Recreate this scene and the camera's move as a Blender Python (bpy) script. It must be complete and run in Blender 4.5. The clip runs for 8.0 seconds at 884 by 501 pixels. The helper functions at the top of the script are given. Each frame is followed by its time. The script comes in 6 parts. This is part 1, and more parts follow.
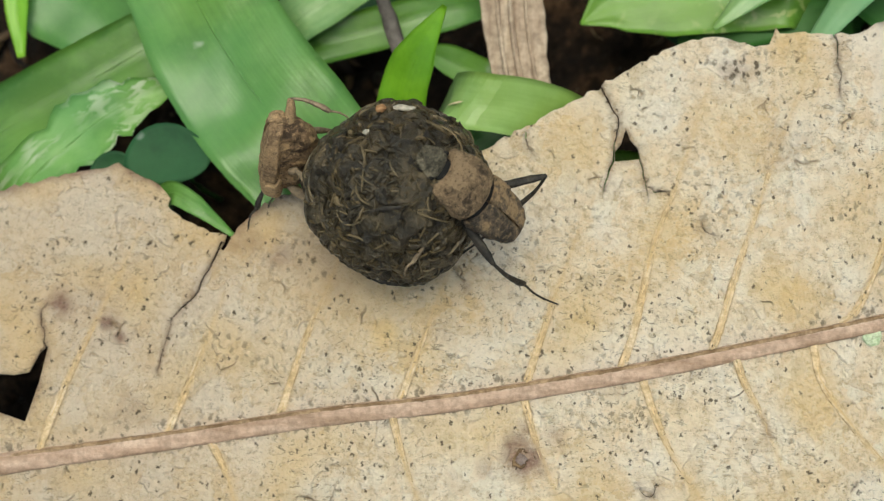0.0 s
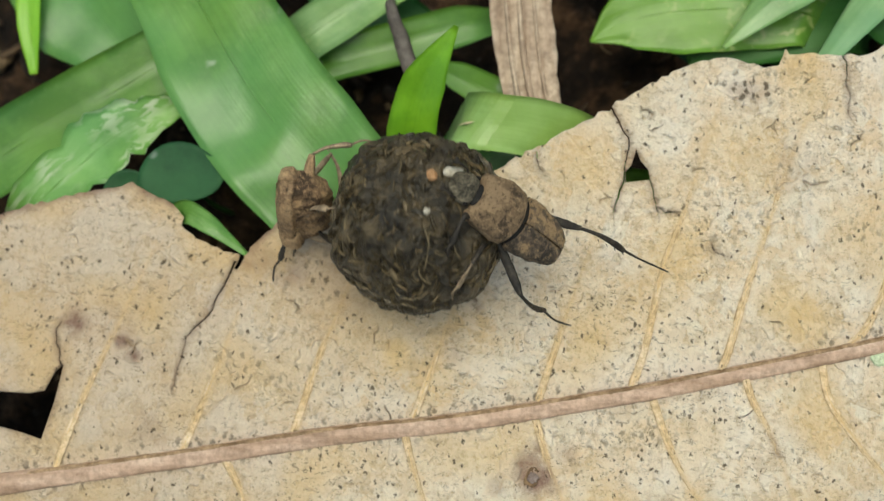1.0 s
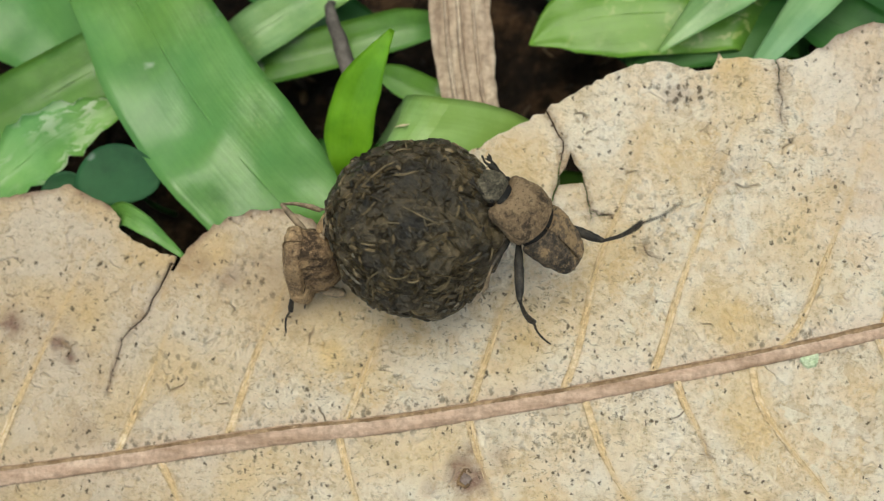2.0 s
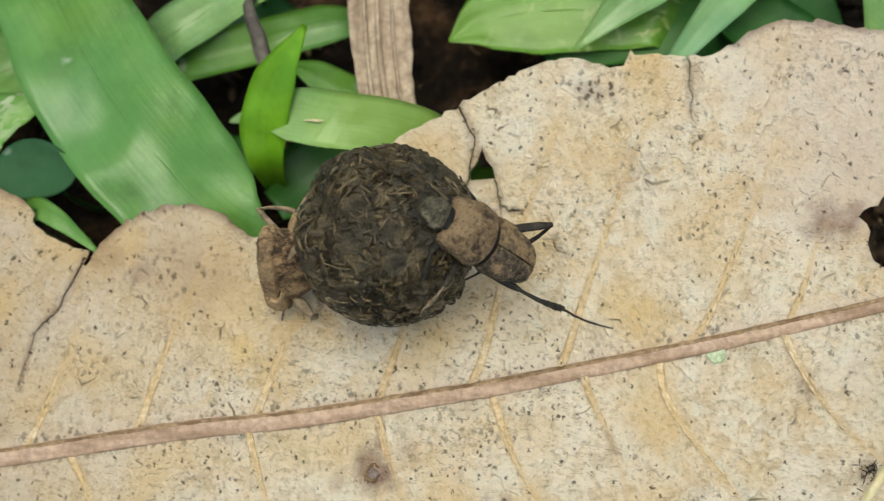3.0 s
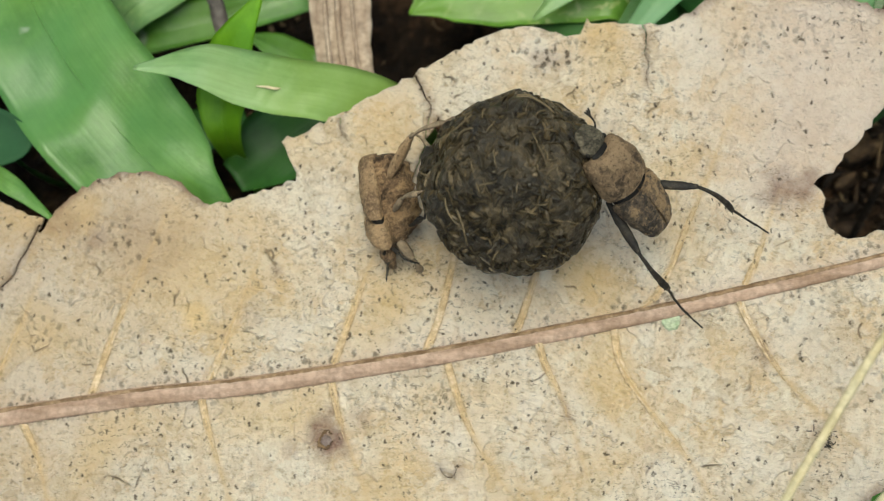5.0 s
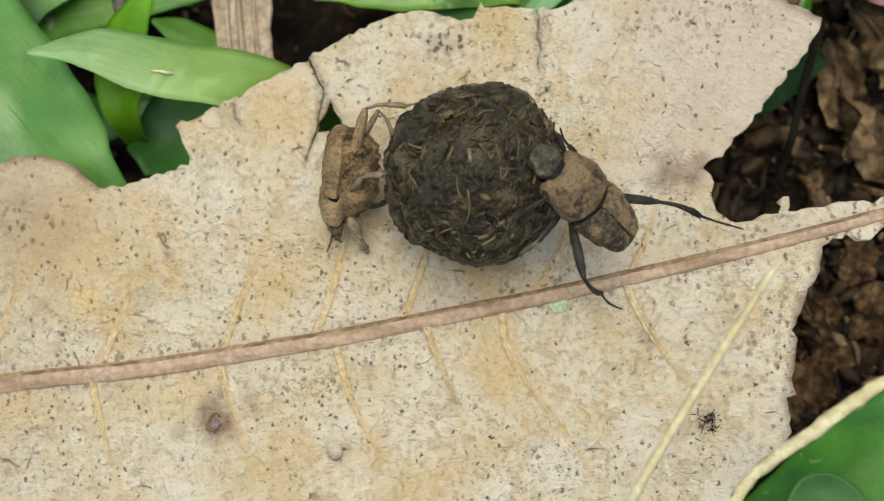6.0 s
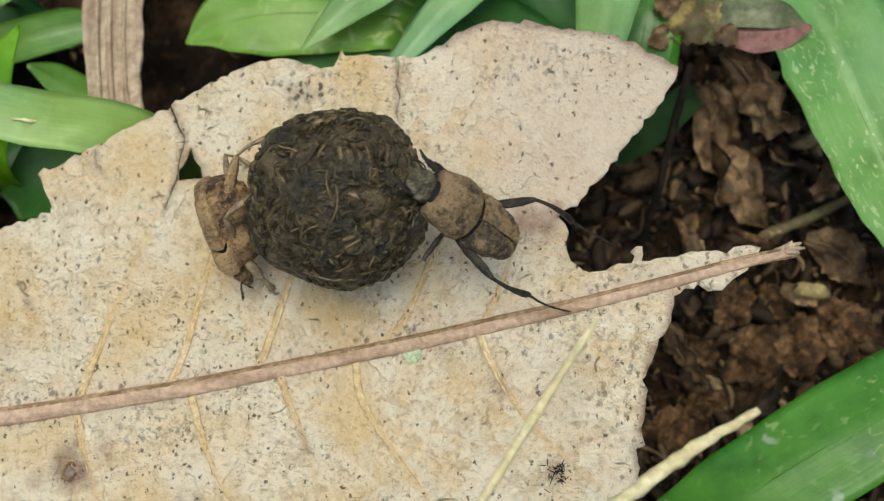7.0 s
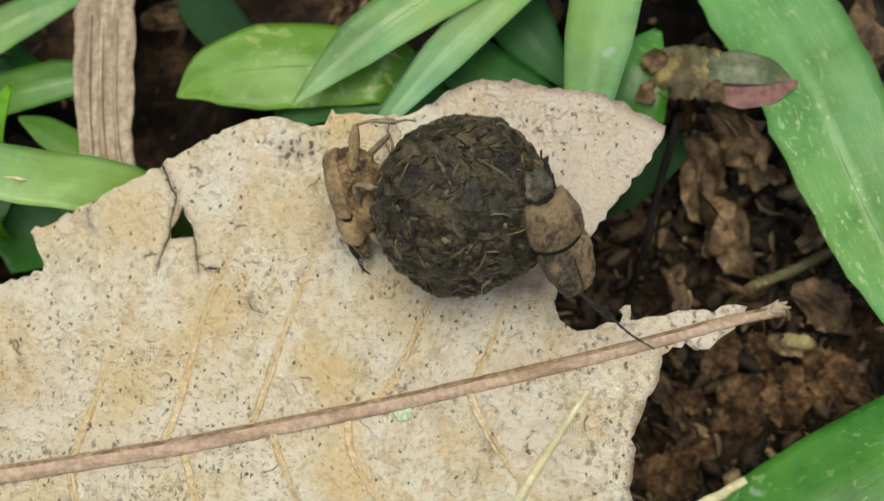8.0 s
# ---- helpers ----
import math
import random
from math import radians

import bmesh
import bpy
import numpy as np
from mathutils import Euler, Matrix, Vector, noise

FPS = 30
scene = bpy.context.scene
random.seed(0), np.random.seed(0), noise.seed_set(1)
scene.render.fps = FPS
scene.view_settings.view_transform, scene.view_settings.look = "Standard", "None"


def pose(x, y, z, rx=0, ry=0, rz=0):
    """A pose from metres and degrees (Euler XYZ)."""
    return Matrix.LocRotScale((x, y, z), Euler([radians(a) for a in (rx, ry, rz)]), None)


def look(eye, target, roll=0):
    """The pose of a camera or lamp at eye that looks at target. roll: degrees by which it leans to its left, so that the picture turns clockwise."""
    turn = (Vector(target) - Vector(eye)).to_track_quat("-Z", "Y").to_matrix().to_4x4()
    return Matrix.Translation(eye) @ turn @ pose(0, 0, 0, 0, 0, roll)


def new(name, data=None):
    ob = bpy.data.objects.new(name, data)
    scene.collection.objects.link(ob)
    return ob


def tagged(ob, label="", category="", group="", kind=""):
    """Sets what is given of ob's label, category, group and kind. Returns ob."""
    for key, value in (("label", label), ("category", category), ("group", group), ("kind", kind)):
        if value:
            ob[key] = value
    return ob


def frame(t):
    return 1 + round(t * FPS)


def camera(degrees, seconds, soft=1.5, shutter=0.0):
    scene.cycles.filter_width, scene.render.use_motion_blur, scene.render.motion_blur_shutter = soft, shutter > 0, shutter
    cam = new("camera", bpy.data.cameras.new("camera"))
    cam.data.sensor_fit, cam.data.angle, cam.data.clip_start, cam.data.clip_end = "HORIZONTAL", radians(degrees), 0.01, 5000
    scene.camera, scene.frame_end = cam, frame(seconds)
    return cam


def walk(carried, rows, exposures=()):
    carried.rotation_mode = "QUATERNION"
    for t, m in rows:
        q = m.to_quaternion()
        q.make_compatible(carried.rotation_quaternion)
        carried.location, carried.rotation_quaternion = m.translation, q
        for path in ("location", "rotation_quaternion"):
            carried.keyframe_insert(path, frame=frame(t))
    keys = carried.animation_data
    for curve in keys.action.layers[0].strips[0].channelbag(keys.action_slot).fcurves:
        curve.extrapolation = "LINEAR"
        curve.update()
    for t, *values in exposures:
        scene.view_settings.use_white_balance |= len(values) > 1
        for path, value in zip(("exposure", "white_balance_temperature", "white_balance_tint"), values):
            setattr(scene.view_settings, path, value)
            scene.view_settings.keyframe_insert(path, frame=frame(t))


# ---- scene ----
# Two small dung beetles roll a ball of dung across a dry leaf among broad-bladed grass.
# Plan lengths below are in centimetres; CM turns them into metres.
CM = 0.01

cam = camera(38.7, 8.0, soft=1.1, shutter=0.3)
# the phone lens is focused between the leaf and the top of the ball
cam.data.dof.use_dof = True
cam.data.dof.focus_distance = 0.1278
cam.data.dof.aperture_fstop = 27.0
PATH = [
    (0.0, pose(-0.03000, 0.00000, 0.13434, 9.936, 5.093, 0.000)),
    (0.5, pose(-0.03132, -0.00069, 0.13452, 9.717, 5.130, -0.001)),
    (1.0, pose(-0.03136, 0.00385, 0.13631, 9.127, 5.001, -0.021)),
    (1.5, pose(-0.02775, 0.00606, 0.13724, 9.088, 4.980, 0.017)),
    (1.7, pose(-0.02703, 0.00473, 0.13691, 9.000, 4.633, -0.056)),
    (2.8, pose(-0.01850, 0.00364, 0.13621, 9.284, 4.093, 0.024)),
    (3.0, pose(-0.01580, 0.00316, 0.13591, 9.251, 4.377, 0.103)),
    (3.5, pose(-0.01327, 0.00125, 0.13511, 9.234, 4.258, 0.066)),
    (4.0, pose(-0.01572, -0.00034, 0.13500, 9.302, 3.890, -0.007)),
    (4.2, pose(-0.01711, -0.00297, 0.13468, 9.984, 4.065, 0.083)),
    (5.3, pose(-0.00738, -0.00247, 0.13422, 10.215, 4.279, 0.234)),
    (5.5, pose(-0.00460, -0.00288, 0.13427, 10.062, 4.440, 0.248)),
    (6.0, pose(0.00149, -0.00341, 0.13335, 9.852, 4.588, 0.330)),
    (6.5, pose(0.01153, -0.00078, 0.13285, 10.298, 5.261, 0.459)),
    (7.0, pose(0.01784, 0.00128, 0.13297, 10.110, 4.921, 0.385)),
    (7.5, pose(0.01724, 0.00352, 0.13427, 9.954, 4.574, 0.237)),
    (8.0, pose(0.01772, 0.00794, 0.13546, 9.834, 4.390, 0.129)),
]
walk(cam, PATH, [(0.0, -0.07, 6330, -5), (8.0, -0.07, 6330, -5)])

# ---- light: open shade under a bright, hazy sky ----
world = bpy.data.worlds.new("world")
scene.world = world
world.use_nodes = True
sky = world.node_tree.nodes.new("ShaderNodeTexSky")
sky.sky_type = "NISHITA"
sky.sun_disc = False
sky.sun_elevation, sky.sun_rotation = radians(81), radians(11)
sky.air_density, sky.dust_density, sky.ozone_density = 1.0, 7.0, 0.3
sky_back = world.node_tree.nodes["Background"]
sky_back.inputs["Strength"].default_value = 0.15
world.node_tree.links.new(sky.outputs[0], sky_back.inputs["Color"])
sun_data = bpy.data.lights.new("sun", "SUN")
sun_data.energy, sun_data.angle, sun_data.color = 0.9, radians(40), (1.0, 0.95, 0.86)
sun = new("sun", sun_data)
sun.matrix_world = look((0.03, 0.14, 0.98), (0, 0, 0))

# ---- the ways of the moving things: seconds, then places ----
# ball: seconds, x, y of its middle
BALL_WAY = (
    (0.0, -4.57, 2.8),
    (0.2, -4.65, 2.82),
    (0.5, -4.58, 2.75),
    (0.8, -4.41, 2.77),
    (1.0, -4.48, 2.7),
    (1.2, -4.42, 2.45),
    (1.5, -4.31, 2.58),
    (1.7, -4.12, 2.7),
    (2.8, -3.18, 2.59),
    (3.0, -3.11, 2.53),
    (3.2, -3.19, 2.63),
    (3.5, -2.98, 2.55),
    (3.7, -2.99, 2.53),
    (4.0, -2.75, 2.46),
    (4.2, -2.5, 2.37),
    (5.3, -1.1, 2.76),
    (5.5, -1.02, 2.78),
    (5.7, -0.8, 2.82),
    (6.0, -0.52, 2.59),
    (6.2, -0.39, 2.78),
    (6.4, -0.9, 3.08),
    (6.5, -0.8, 3.09),
    (6.7, -0.72, 2.91),
    (7.0, -0.35, 2.88),
    (7.2, -0.2, 2.97),
    (7.5, 0.56, 3.35),
    (7.7, 0.91, 3.57),
    (8.0, 1.03, 3.45),
)
# beetle that pulls, at the far side of the ball: seconds, front of the head, tip of the wing cases
PULLER_WAY = (
    (0.0, -4.23, 2.98, 1.83, -3.32, 2.35, 1.04),
    (0.2, -4.35, 2.92, 1.86, -3.3, 2.49, 1.11),
    (0.5, -4.26, 2.93, 1.84, -3.22, 2.46, 1.1),
    (0.8, -4.08, 2.99, 1.83, -3.1, 2.35, 1.14),
    (1.0, -4.06, 2.98, 1.78, -3.03, 2.35, 1.14),
    (1.2, -4.02, 2.71, 1.79, -2.98, 2.09, 1.18),
    (1.5, -3.87, 2.85, 1.76, -2.83, 2.23, 1.15),
    (1.7, -3.49, 3.06, 1.6, -2.56, 2.28, 0.99),
    (2.8, -2.64, 2.92, 1.69, -1.72, 2.15, 1.06),
    (3.0, -2.65, 2.68, 1.78, -1.63, 2.15, 1.05),
    (3.2, -2.7, 2.97, 1.71, -1.68, 2.52, 0.94),
    (3.5, -2.37, 2.86, 1.65, -1.35, 2.33, 0.93),
    (3.7, -2.18, 2.85, 1.41, -1.18, 2.15, 0.8),
    (4.0, -1.97, 2.62, 1.52, -0.97, 1.99, 0.84),
    (4.2, -1.76, 2.72, 1.49, -0.83, 1.96, 0.85),
    (5.3, -0.4, 3.1, 1.54, 0.45, 2.24, 0.91),
    (5.5, -0.32, 3.02, 1.59, 0.62, 2.16, 1.11),
    (5.7, -0.04, 3.01, 1.53, 0.8, 2.12, 0.95),
    (6.0, 0.09, 2.62, 1.71, 1.02, 1.85, 1.07),
    (6.2, 0.22, 2.93, 1.69, 1.04, 2.3, 0.81),
    (6.4, -0.92, 3.75, 1.65, 0.13, 3.46, 0.84),
    (6.5, -0.61, 3.59, 1.76, 0.55, 3.23, 1.16),
    (6.7, -0.17, 3.22, 1.69, 0.76, 2.63, 0.89),
    (7.0, 0.45, 2.95, 1.51, 1.44, 2.38, 0.76),
    (7.2, 0.65, 3.42, 1.22, 1.59, 2.34, 1.16),
    (7.5, 1.41, 3.91, 1.04, 2.04, 2.69, 0.99),
    (7.7, 1.79, 4.01, 1.11, 2.16, 2.85, 0.62),
    (8.0, 1.73, 3.6, 1.61, 2.2, 2.54, 0.91),
)
# its two long hind feet
PULLER_FEET = (
    (0.0, -2.96, 1.74, 0.03, -3.99, 2.18, 0.53),
    (0.2, -2.97, 1.76, 0.03, -4.05, 2.2, 0.53),
    (0.5, -2.94, 1.72, 0.03, -1.96, 2.44, 0.03),
    (0.8, -2.91, 1.78, 0.03, -1.82, 2.62, 0.03),
    (1.0, -2.95, 1.73, 0.03, -1.7, 2.21, 0.03),
    (1.2, -2.95, 1.58, 0.03, -1.64, 2.41, 0.03),
    (1.5, -2.95, 1.7, 0.03, -1.55, 1.93, 0.03),
    (1.7, -2.91, 1.69, 0.03, -1.55, 1.97, 0.03),
    (2.8, -1.12, 1.37, 0.03, -2.58, 2.1, 0.48),
    (3.0, -0.53, 1.51, 0.03, -2.5, 2.05, 0.48),
    (3.2, -0.95, 1.51, 0.03, -1.18, 3.2, 0.35),
    (3.5, -0.82, 1.47, 0.03, -0.33, 2.74, 0.03),
    (3.7, -0.85, 1.45, 0.03, 0.2, 2.11, 0.03),
    (4.0, -0.82, 1.47, 0.03, 0.46, 2.0, 0.03),
    (4.2, -0.82, 1.47, 0.03, 0.36, 2.09, 0.03),
    (5.3, 0.93, 1.35, 0.03, 1.66, 2.41, 0.03),
    (5.5, 0.92, 1.35, 0.03, 1.56, 2.73, 0.03),
    (5.7, 1.0, 1.33, 0.03, 2.12, 2.16, 0.03),
    (6.0, 0.96, 1.32, 0.03, 2.3, 2.15, 0.03),
    (6.2, 1.09, 1.88, 0.03, 1.64, 2.49, 0.03),
    (6.4, 0.8, 3.37, 0.8, 0.42, 4.16, 0.8),
    (6.5, 0.99, 2.88, 0.4, 1.29, 3.66, 0.3),
    (6.7, 1.57, 1.68, 0.03, 1.88, 2.74, 0.03),
    (7.0, 1.98, 1.81, 0.03, 2.43, 2.52, 0.1),
    (7.2, 2.11, 1.68, 0.03, 2.6, 2.8, -0.1),
    (7.5, 2.19, 2.26, 0.03, 2.15, 2.9, -0.8),
    (7.7, 3.12, 2.09, 0.03, 2.25, 3.0, -1.0),
    (8.0, 3.02, 2.01, 0.03, 2.25, 2.8, -1.0),
)
# beetle that pushes, head down: seconds, front of the head, tip of the wing cases
PUSHER_WAY = (
    (0.0, -5.99, 3.10, 0.12, -5.78, 3.50, 1.17),
    (0.2, -6.03, 3.15, 0.12, -5.84, 3.53, 1.19),
    (0.5, -5.97, 2.93, 0.12, -5.83, 3.30, 1.20),
    (0.8, -5.92, 2.82, 0.12, -5.84, 3.18, 1.21),
    (1.0, -5.87, 2.77, 0.12, -5.80, 3.13, 1.21),
    (1.2, -5.69, 2.43, 0.12, -5.60, 2.74, 1.23),
    (1.5, -5.51, 2.65, 0.12, -5.38, 2.83, 1.27),
    (1.7, -5.32, 2.44, 0.12, -5.24, 2.66, 1.26),
    (2.8, -4.37, 2.01, 0.12, -4.41, 2.46, 1.18),
    (3.0, -4.28, 2.02, 0.12, -4.31, 2.48, 1.17),
    (3.2, -4.41, 2.13, 0.12, -4.46, 2.50, 1.21),
    (3.5, -4.18, 2.08, 0.12, -4.23, 2.52, 1.18),
    (3.7, -4.18, 2.05, 0.12, -4.25, 2.40, 1.22),
    (4.0, -3.96, 2.08, 0.12, -3.98, 2.42, 1.22),
    (4.2, -3.78, 2.08, 0.12, -3.79, 2.39, 1.23),
    (5.3, -2.39, 2.03, 0.28, -2.60, 3.22, 0.38),
    (5.5, -2.38, 2.02, 0.28, -2.46, 3.25, 0.38),
    (5.7, -2.34, 2.06, 0.28, -2.32, 3.28, 0.38),
    (6.0, -2.02, 2.14, 0.28, -1.91, 3.08, 0.94),
    (6.2, -1.53, 2.16, 0.28, -1.69, 3.02, 1.03),
    (6.4, -1.77, 2.22, 0.28, -2.14, 2.92, 1.12),
    (6.5, -1.64, 2.27, 0.28, -2.11, 3.05, 0.85),
    (6.7, -1.55, 2.21, 0.28, -1.96, 2.95, 1.06),
    (7.0, -1.42, 2.19, 0.28, -1.76, 3.05, 0.97),
    (7.2, -1.48, 2.24, 0.28, -1.65, 3.09, 1.04),
    (7.5, -1.12, 2.54, 0.28, -1.02, 3.59, 0.50),
    (7.7, -0.85, 3.22, 0.28, -0.68, 4.28, 0.71),
    (8.0, -0.06, 3.12, 0.28, -0.36, 4.03, 0.85),
)
BALL_RADIUS = 0.93


# ---- materials ----
def node_material(name, roughness=0.6, specular=0.4):
    m = bpy.data.materials.new(name)
    m.use_nodes = True
    b = m.node_tree.nodes["Principled BSDF"]
    b.inputs["Roughness"].default_value = roughness
    b.inputs["Specular IOR Level"].default_value = specular
    return m, m.node_tree, b


def add(tree, kind, **values):
    n = tree.nodes.new(kind)
    for key, value in values.items():
        n.inputs[key.replace("_", " ")].default_value = value
    return n


def noise_of(tree, scale, detail=4.0, rough=0.6, distortion=0.0, stretch=None):
    co = tree.nodes.new("ShaderNodeTexCoord")
    n = add(tree, "ShaderNodeTexNoise", Scale=scale, Detail=detail, Roughness=rough, Distortion=distortion)
    if stretch:
        mp = tree.nodes.new("ShaderNodeMapping")
        mp.inputs["Scale"].default_value = stretch
        tree.links.new(co.outputs["Object"], mp.inputs["Vector"])
        tree.links.new(mp.outputs[0], n.inputs["Vector"])
    else:
        tree.links.new(co.outputs["Object"], n.inputs["Vector"])
    return n


def ramp(tree, source, stops):
    r = tree.nodes.new("ShaderNodeValToRGB")
    e = r.color_ramp.elements
    while len(e) < len(stops):
        e.new(0.5)
    for k, (p, c) in enumerate(stops):
        e[k].position = p
        e[k].color = (*c, 1.0) if len(c) == 3 else c
    tree.links.new(source, r.inputs[0])
    return r


def mixed(tree, factor, a, b, blend="MIX"):
    n = tree.nodes.new("ShaderNodeMix")
    n.data_type, n.blend_type = "RGBA", blend
    for k, v in ((0, factor), (6, a), (7, b)):
        if isinstance(v, (int, float)):
            n.inputs[k].default_value = v
        elif isinstance(v, tuple):
            n.inputs[k].default_value = (*v, 1.0)
        else:
            tree.links.new(v, n.inputs[k])
    return n.outputs[2]


def maths(tree, op, a, b=0.0, clamp=False):
    n = tree.nodes.new("ShaderNodeMath")
    n.operation, n.use_clamp = op, clamp
    for k, v in ((0, a), (1, b)):
        if isinstance(v, (int, float)):
            n.inputs[k].default_value = v
        else:
            tree.links.new(v, n.inputs[k])
    return n.outputs[0]


def bump(tree, shader, height, strength, distance):
    b = add(tree, "ShaderNodeBump", Strength=strength, Distance=distance)
    tree.links.new(height, b.inputs["Height"])
    tree.links.new(b.outputs[0], shader.inputs["Normal"])
    return b


GREY = lambda v: (v, v, v)


def warped(tree, amount, scale, stretch=(1, 1, 1), turn=0.0):
    """Object coordinates, shaken by noise, turned and stretched."""
    co = tree.nodes.new("ShaderNodeTexCoord")
    wob = noise_of(tree, scale, 2)
    shifted = tree.nodes.new("ShaderNodeVectorMath")
    shifted.operation = "MULTIPLY_ADD"
    tree.links.new(wob.outputs["Color"], shifted.inputs[0])
    shifted.inputs[1].default_value = (amount, amount, amount)
    tree.links.new(co.outputs["Object"], shifted.inputs[2])
    mp = tree.nodes.new("ShaderNodeMapping")
    mp.inputs["Scale"].default_value = stretch
    mp.inputs["Rotation"].default_value = (0, 0, turn)
    tree.links.new(shifted.outputs[0], mp.inputs["Vector"])
    return mp.outputs[0]


def specks(tree, scale, amount, stretch, turn, drift_scale, drift_level, size):
    """Small dark flecks in drifts: a factor from 0 to 1."""
    spots = add(tree, "ShaderNodeTexVoronoi", Scale=scale)
    tree.links.new(warped(tree, amount, scale * 1.6, stretch, turn), spots.inputs["Vector"])
    drift = noise_of(tree, drift_scale, 4, 0.65)
    pick = maths(tree, "MULTIPLY", spots.outputs["Color"], 0.45)
    keep = ramp(tree, maths(tree, "ADD", drift.outputs[0], pick), [(drift_level, GREY(0)), (drift_level + 0.05, GREY(1))]).outputs[0]
    return maths(tree, "MULTIPLY", ramp(tree, spots.outputs["Distance"], [(size, GREY(1)), (size * 1.9, GREY(0))]).outputs[0], keep)


def dry_leaf_material():
    m, t, b = node_material("dry_leaf", 0.6, 0.32)
    marks = t.nodes.new("ShaderNodeAttribute")
    marks.attribute_name = "marks"
    sep = t.nodes.new("ShaderNodeSeparateColor")
    t.links.new(marks.outputs["Color"], sep.inputs[0])
    vein, stain, yellow = sep.outputs[0], sep.outputs[1], sep.outputs[2]
    pinkish = marks.outputs["Alpha"]
    large = noise_of(t, 60, 6, 0.68)
    small = noise_of(t, 330, 6, 0.72)
    fine = noise_of(t, 1300, 4, 0.75)
    base = ramp(t, large.outputs[0], [(0.36, (0.71, 0.53, 0.3)), (0.5, (0.79, 0.645, 0.455)), (0.64, (0.83, 0.725, 0.565))]).outputs[0]
    base = mixed(t, ramp(t, small.outputs[0], [(0.47, GREY(0)), (0.56, GREY(0.75))]).outputs[0], base, (0.82, 0.72, 0.57))
    # flaking patches of cuticle
    flakes = add(t, "ShaderNodeTexVoronoi", Scale=520.0)
    t.links.new(warped(t, 0.0016, 500), flakes.inputs["Vector"])
    flake = t.nodes.new("ShaderNodeSeparateColor")
    t.links.new(flakes.outputs["Color"], flake.inputs[0])
    base = mixed(t, ramp(t, flake.outputs[0], [(0.6, GREY(0)), (0.95, GREY(0.6))]).outputs[0], base, (0.8, 0.74, 0.6))
    base = mixed(t, ramp(t, flake.outputs[1], [(0.7, GREY(0)), (0.98, GREY(0.35))]).outputs[0], base, (0.42, 0.31, 0.17))
    base = mixed(t, ramp(t, fine.outputs[0], [(0.35, GREY(0.7)), (0.48, GREY(0))]).outputs[0], base, (0.42, 0.32, 0.19))
    grainy = noise_of(t, 800, 5, 0.7, 0.5)
    base = mixed(t, ramp(t, grainy.outputs[0], [(0.36, GREY(0.35)), (0.47, GREY(0))]).outputs[0], base, (0.56, 0.42, 0.25))
    base = mixed(t, ramp(t, grainy.outputs[0], [(0.52, GREY(0)), (0.62, GREY(0.6))]).outputs[0], base, (0.87, 0.77, 0.6))
    # greyish white scales where the cuticle has lifted
    scales = add(t, "ShaderNodeTexVoronoi", Scale=260.0)
    t.links.new(warped(t, 0.003, 420), scales.inputs["Vector"])
    lifted = noise_of(t, 130, 3, 0.6)
    scale_pick = maths(t, "ADD", maths(t, "MULTIPLY", scales.outputs["Color"], 0.35), lifted.outputs[0])
    scale_mask = ramp(t, scale_pick, [(0.74, GREY(0)), (0.76, GREY(0.45))]).outputs[0]
    base = mixed(t, scale_mask, base, (0.88, 0.8, 0.67))
    # leaf browning, with shade beside and below the ball painted into the mask
    tone = t.nodes.new("ShaderNodeAttribute")
    tone.attribute_name = "browning_and_shade"
    base = mixed(t, maths(t, "MULTIPLY", tone.outputs["Fac"], 0.6), base, (0.47, 0.34, 0.21))
    base = mixed(t, maths(t, "MULTIPLY", pinkish, 0.6), base, (0.7, 0.57, 0.47))
    base = mixed(t, maths(t, "MULTIPLY", yellow, 0.75), base, (0.76, 0.52, 0.19))
    base = mixed(t, maths(t, "MULTIPLY", vein, ramp(t, small.outputs[0], [(0.3, GREY(0.75)), (0.6, GREY(1.0))]).outputs[0]), base, (0.7, 0.5, 0.25))
    base = mixed(t, maths(t, "MULTIPLY", stain, ramp(t, small.outputs[0], [(0.35, GREY(1)), (0.65, GREY(0.45))]).outputs[0]), base, (0.17, 0.077, 0.058))
    # fine crackle
    crackle = add(t, "ShaderNodeTexVoronoi", Scale=240.0)
    crackle.feature = "DISTANCE_TO_EDGE"
    t.links.new(warped(t, 0.004, 260), crackle.inputs["Vector"])
    gaps = noise_of(t, 210, 3)
    line = maths(t, "MULTIPLY", ramp(t, crackle.outputs["Distance"], [(0.0, GREY(1)), (0.045, GREY(0))]).outputs[0], ramp(t, gaps.outputs[0], [(0.6, GREY(0)), (0.68, GREY(0.7))]).outputs[0])
    base = mixed(t, line, base, (0.34, 0.22, 0.11))
    a = specks(t, 1350.0, 0.0009, (1.0, 0.65, 1.0), 0.5, 48, 0.75, 0.15)
    d = specks(t, 700.0, 0.0018, (1.0, 0.6, 1.0), 1.1, 70, 0.92, 0.13)
    tuft = specks(t, 1250.0, 0.001, (1.0, 0.65, 1.0), -0.6, 90, 0.66, 0.24)
    swarm = t.nodes.new("ShaderNodeAttribute")
    swarm.attribute_name = "speckling"
    d = maths(t, "MAXIMUM", d, maths(t, "MULTIPLY", tuft, swarm.outputs["Fac"]))
    grime = noise_of(t, 1150, 3, 0.62, 1.4, (1.0, 1.7, 1.0))
    drift = noise_of(t, 42, 4, 0.7)
    c = maths(t, "MULTIPLY", ramp(t, grime.outputs[0], [(0.58, GREY(0)), (0.66, GREY(1))]).outputs[0], ramp(t, drift.outputs[0], [(0.42, GREY(0.1)), (0.62, GREY(0.75))]).outputs[0])
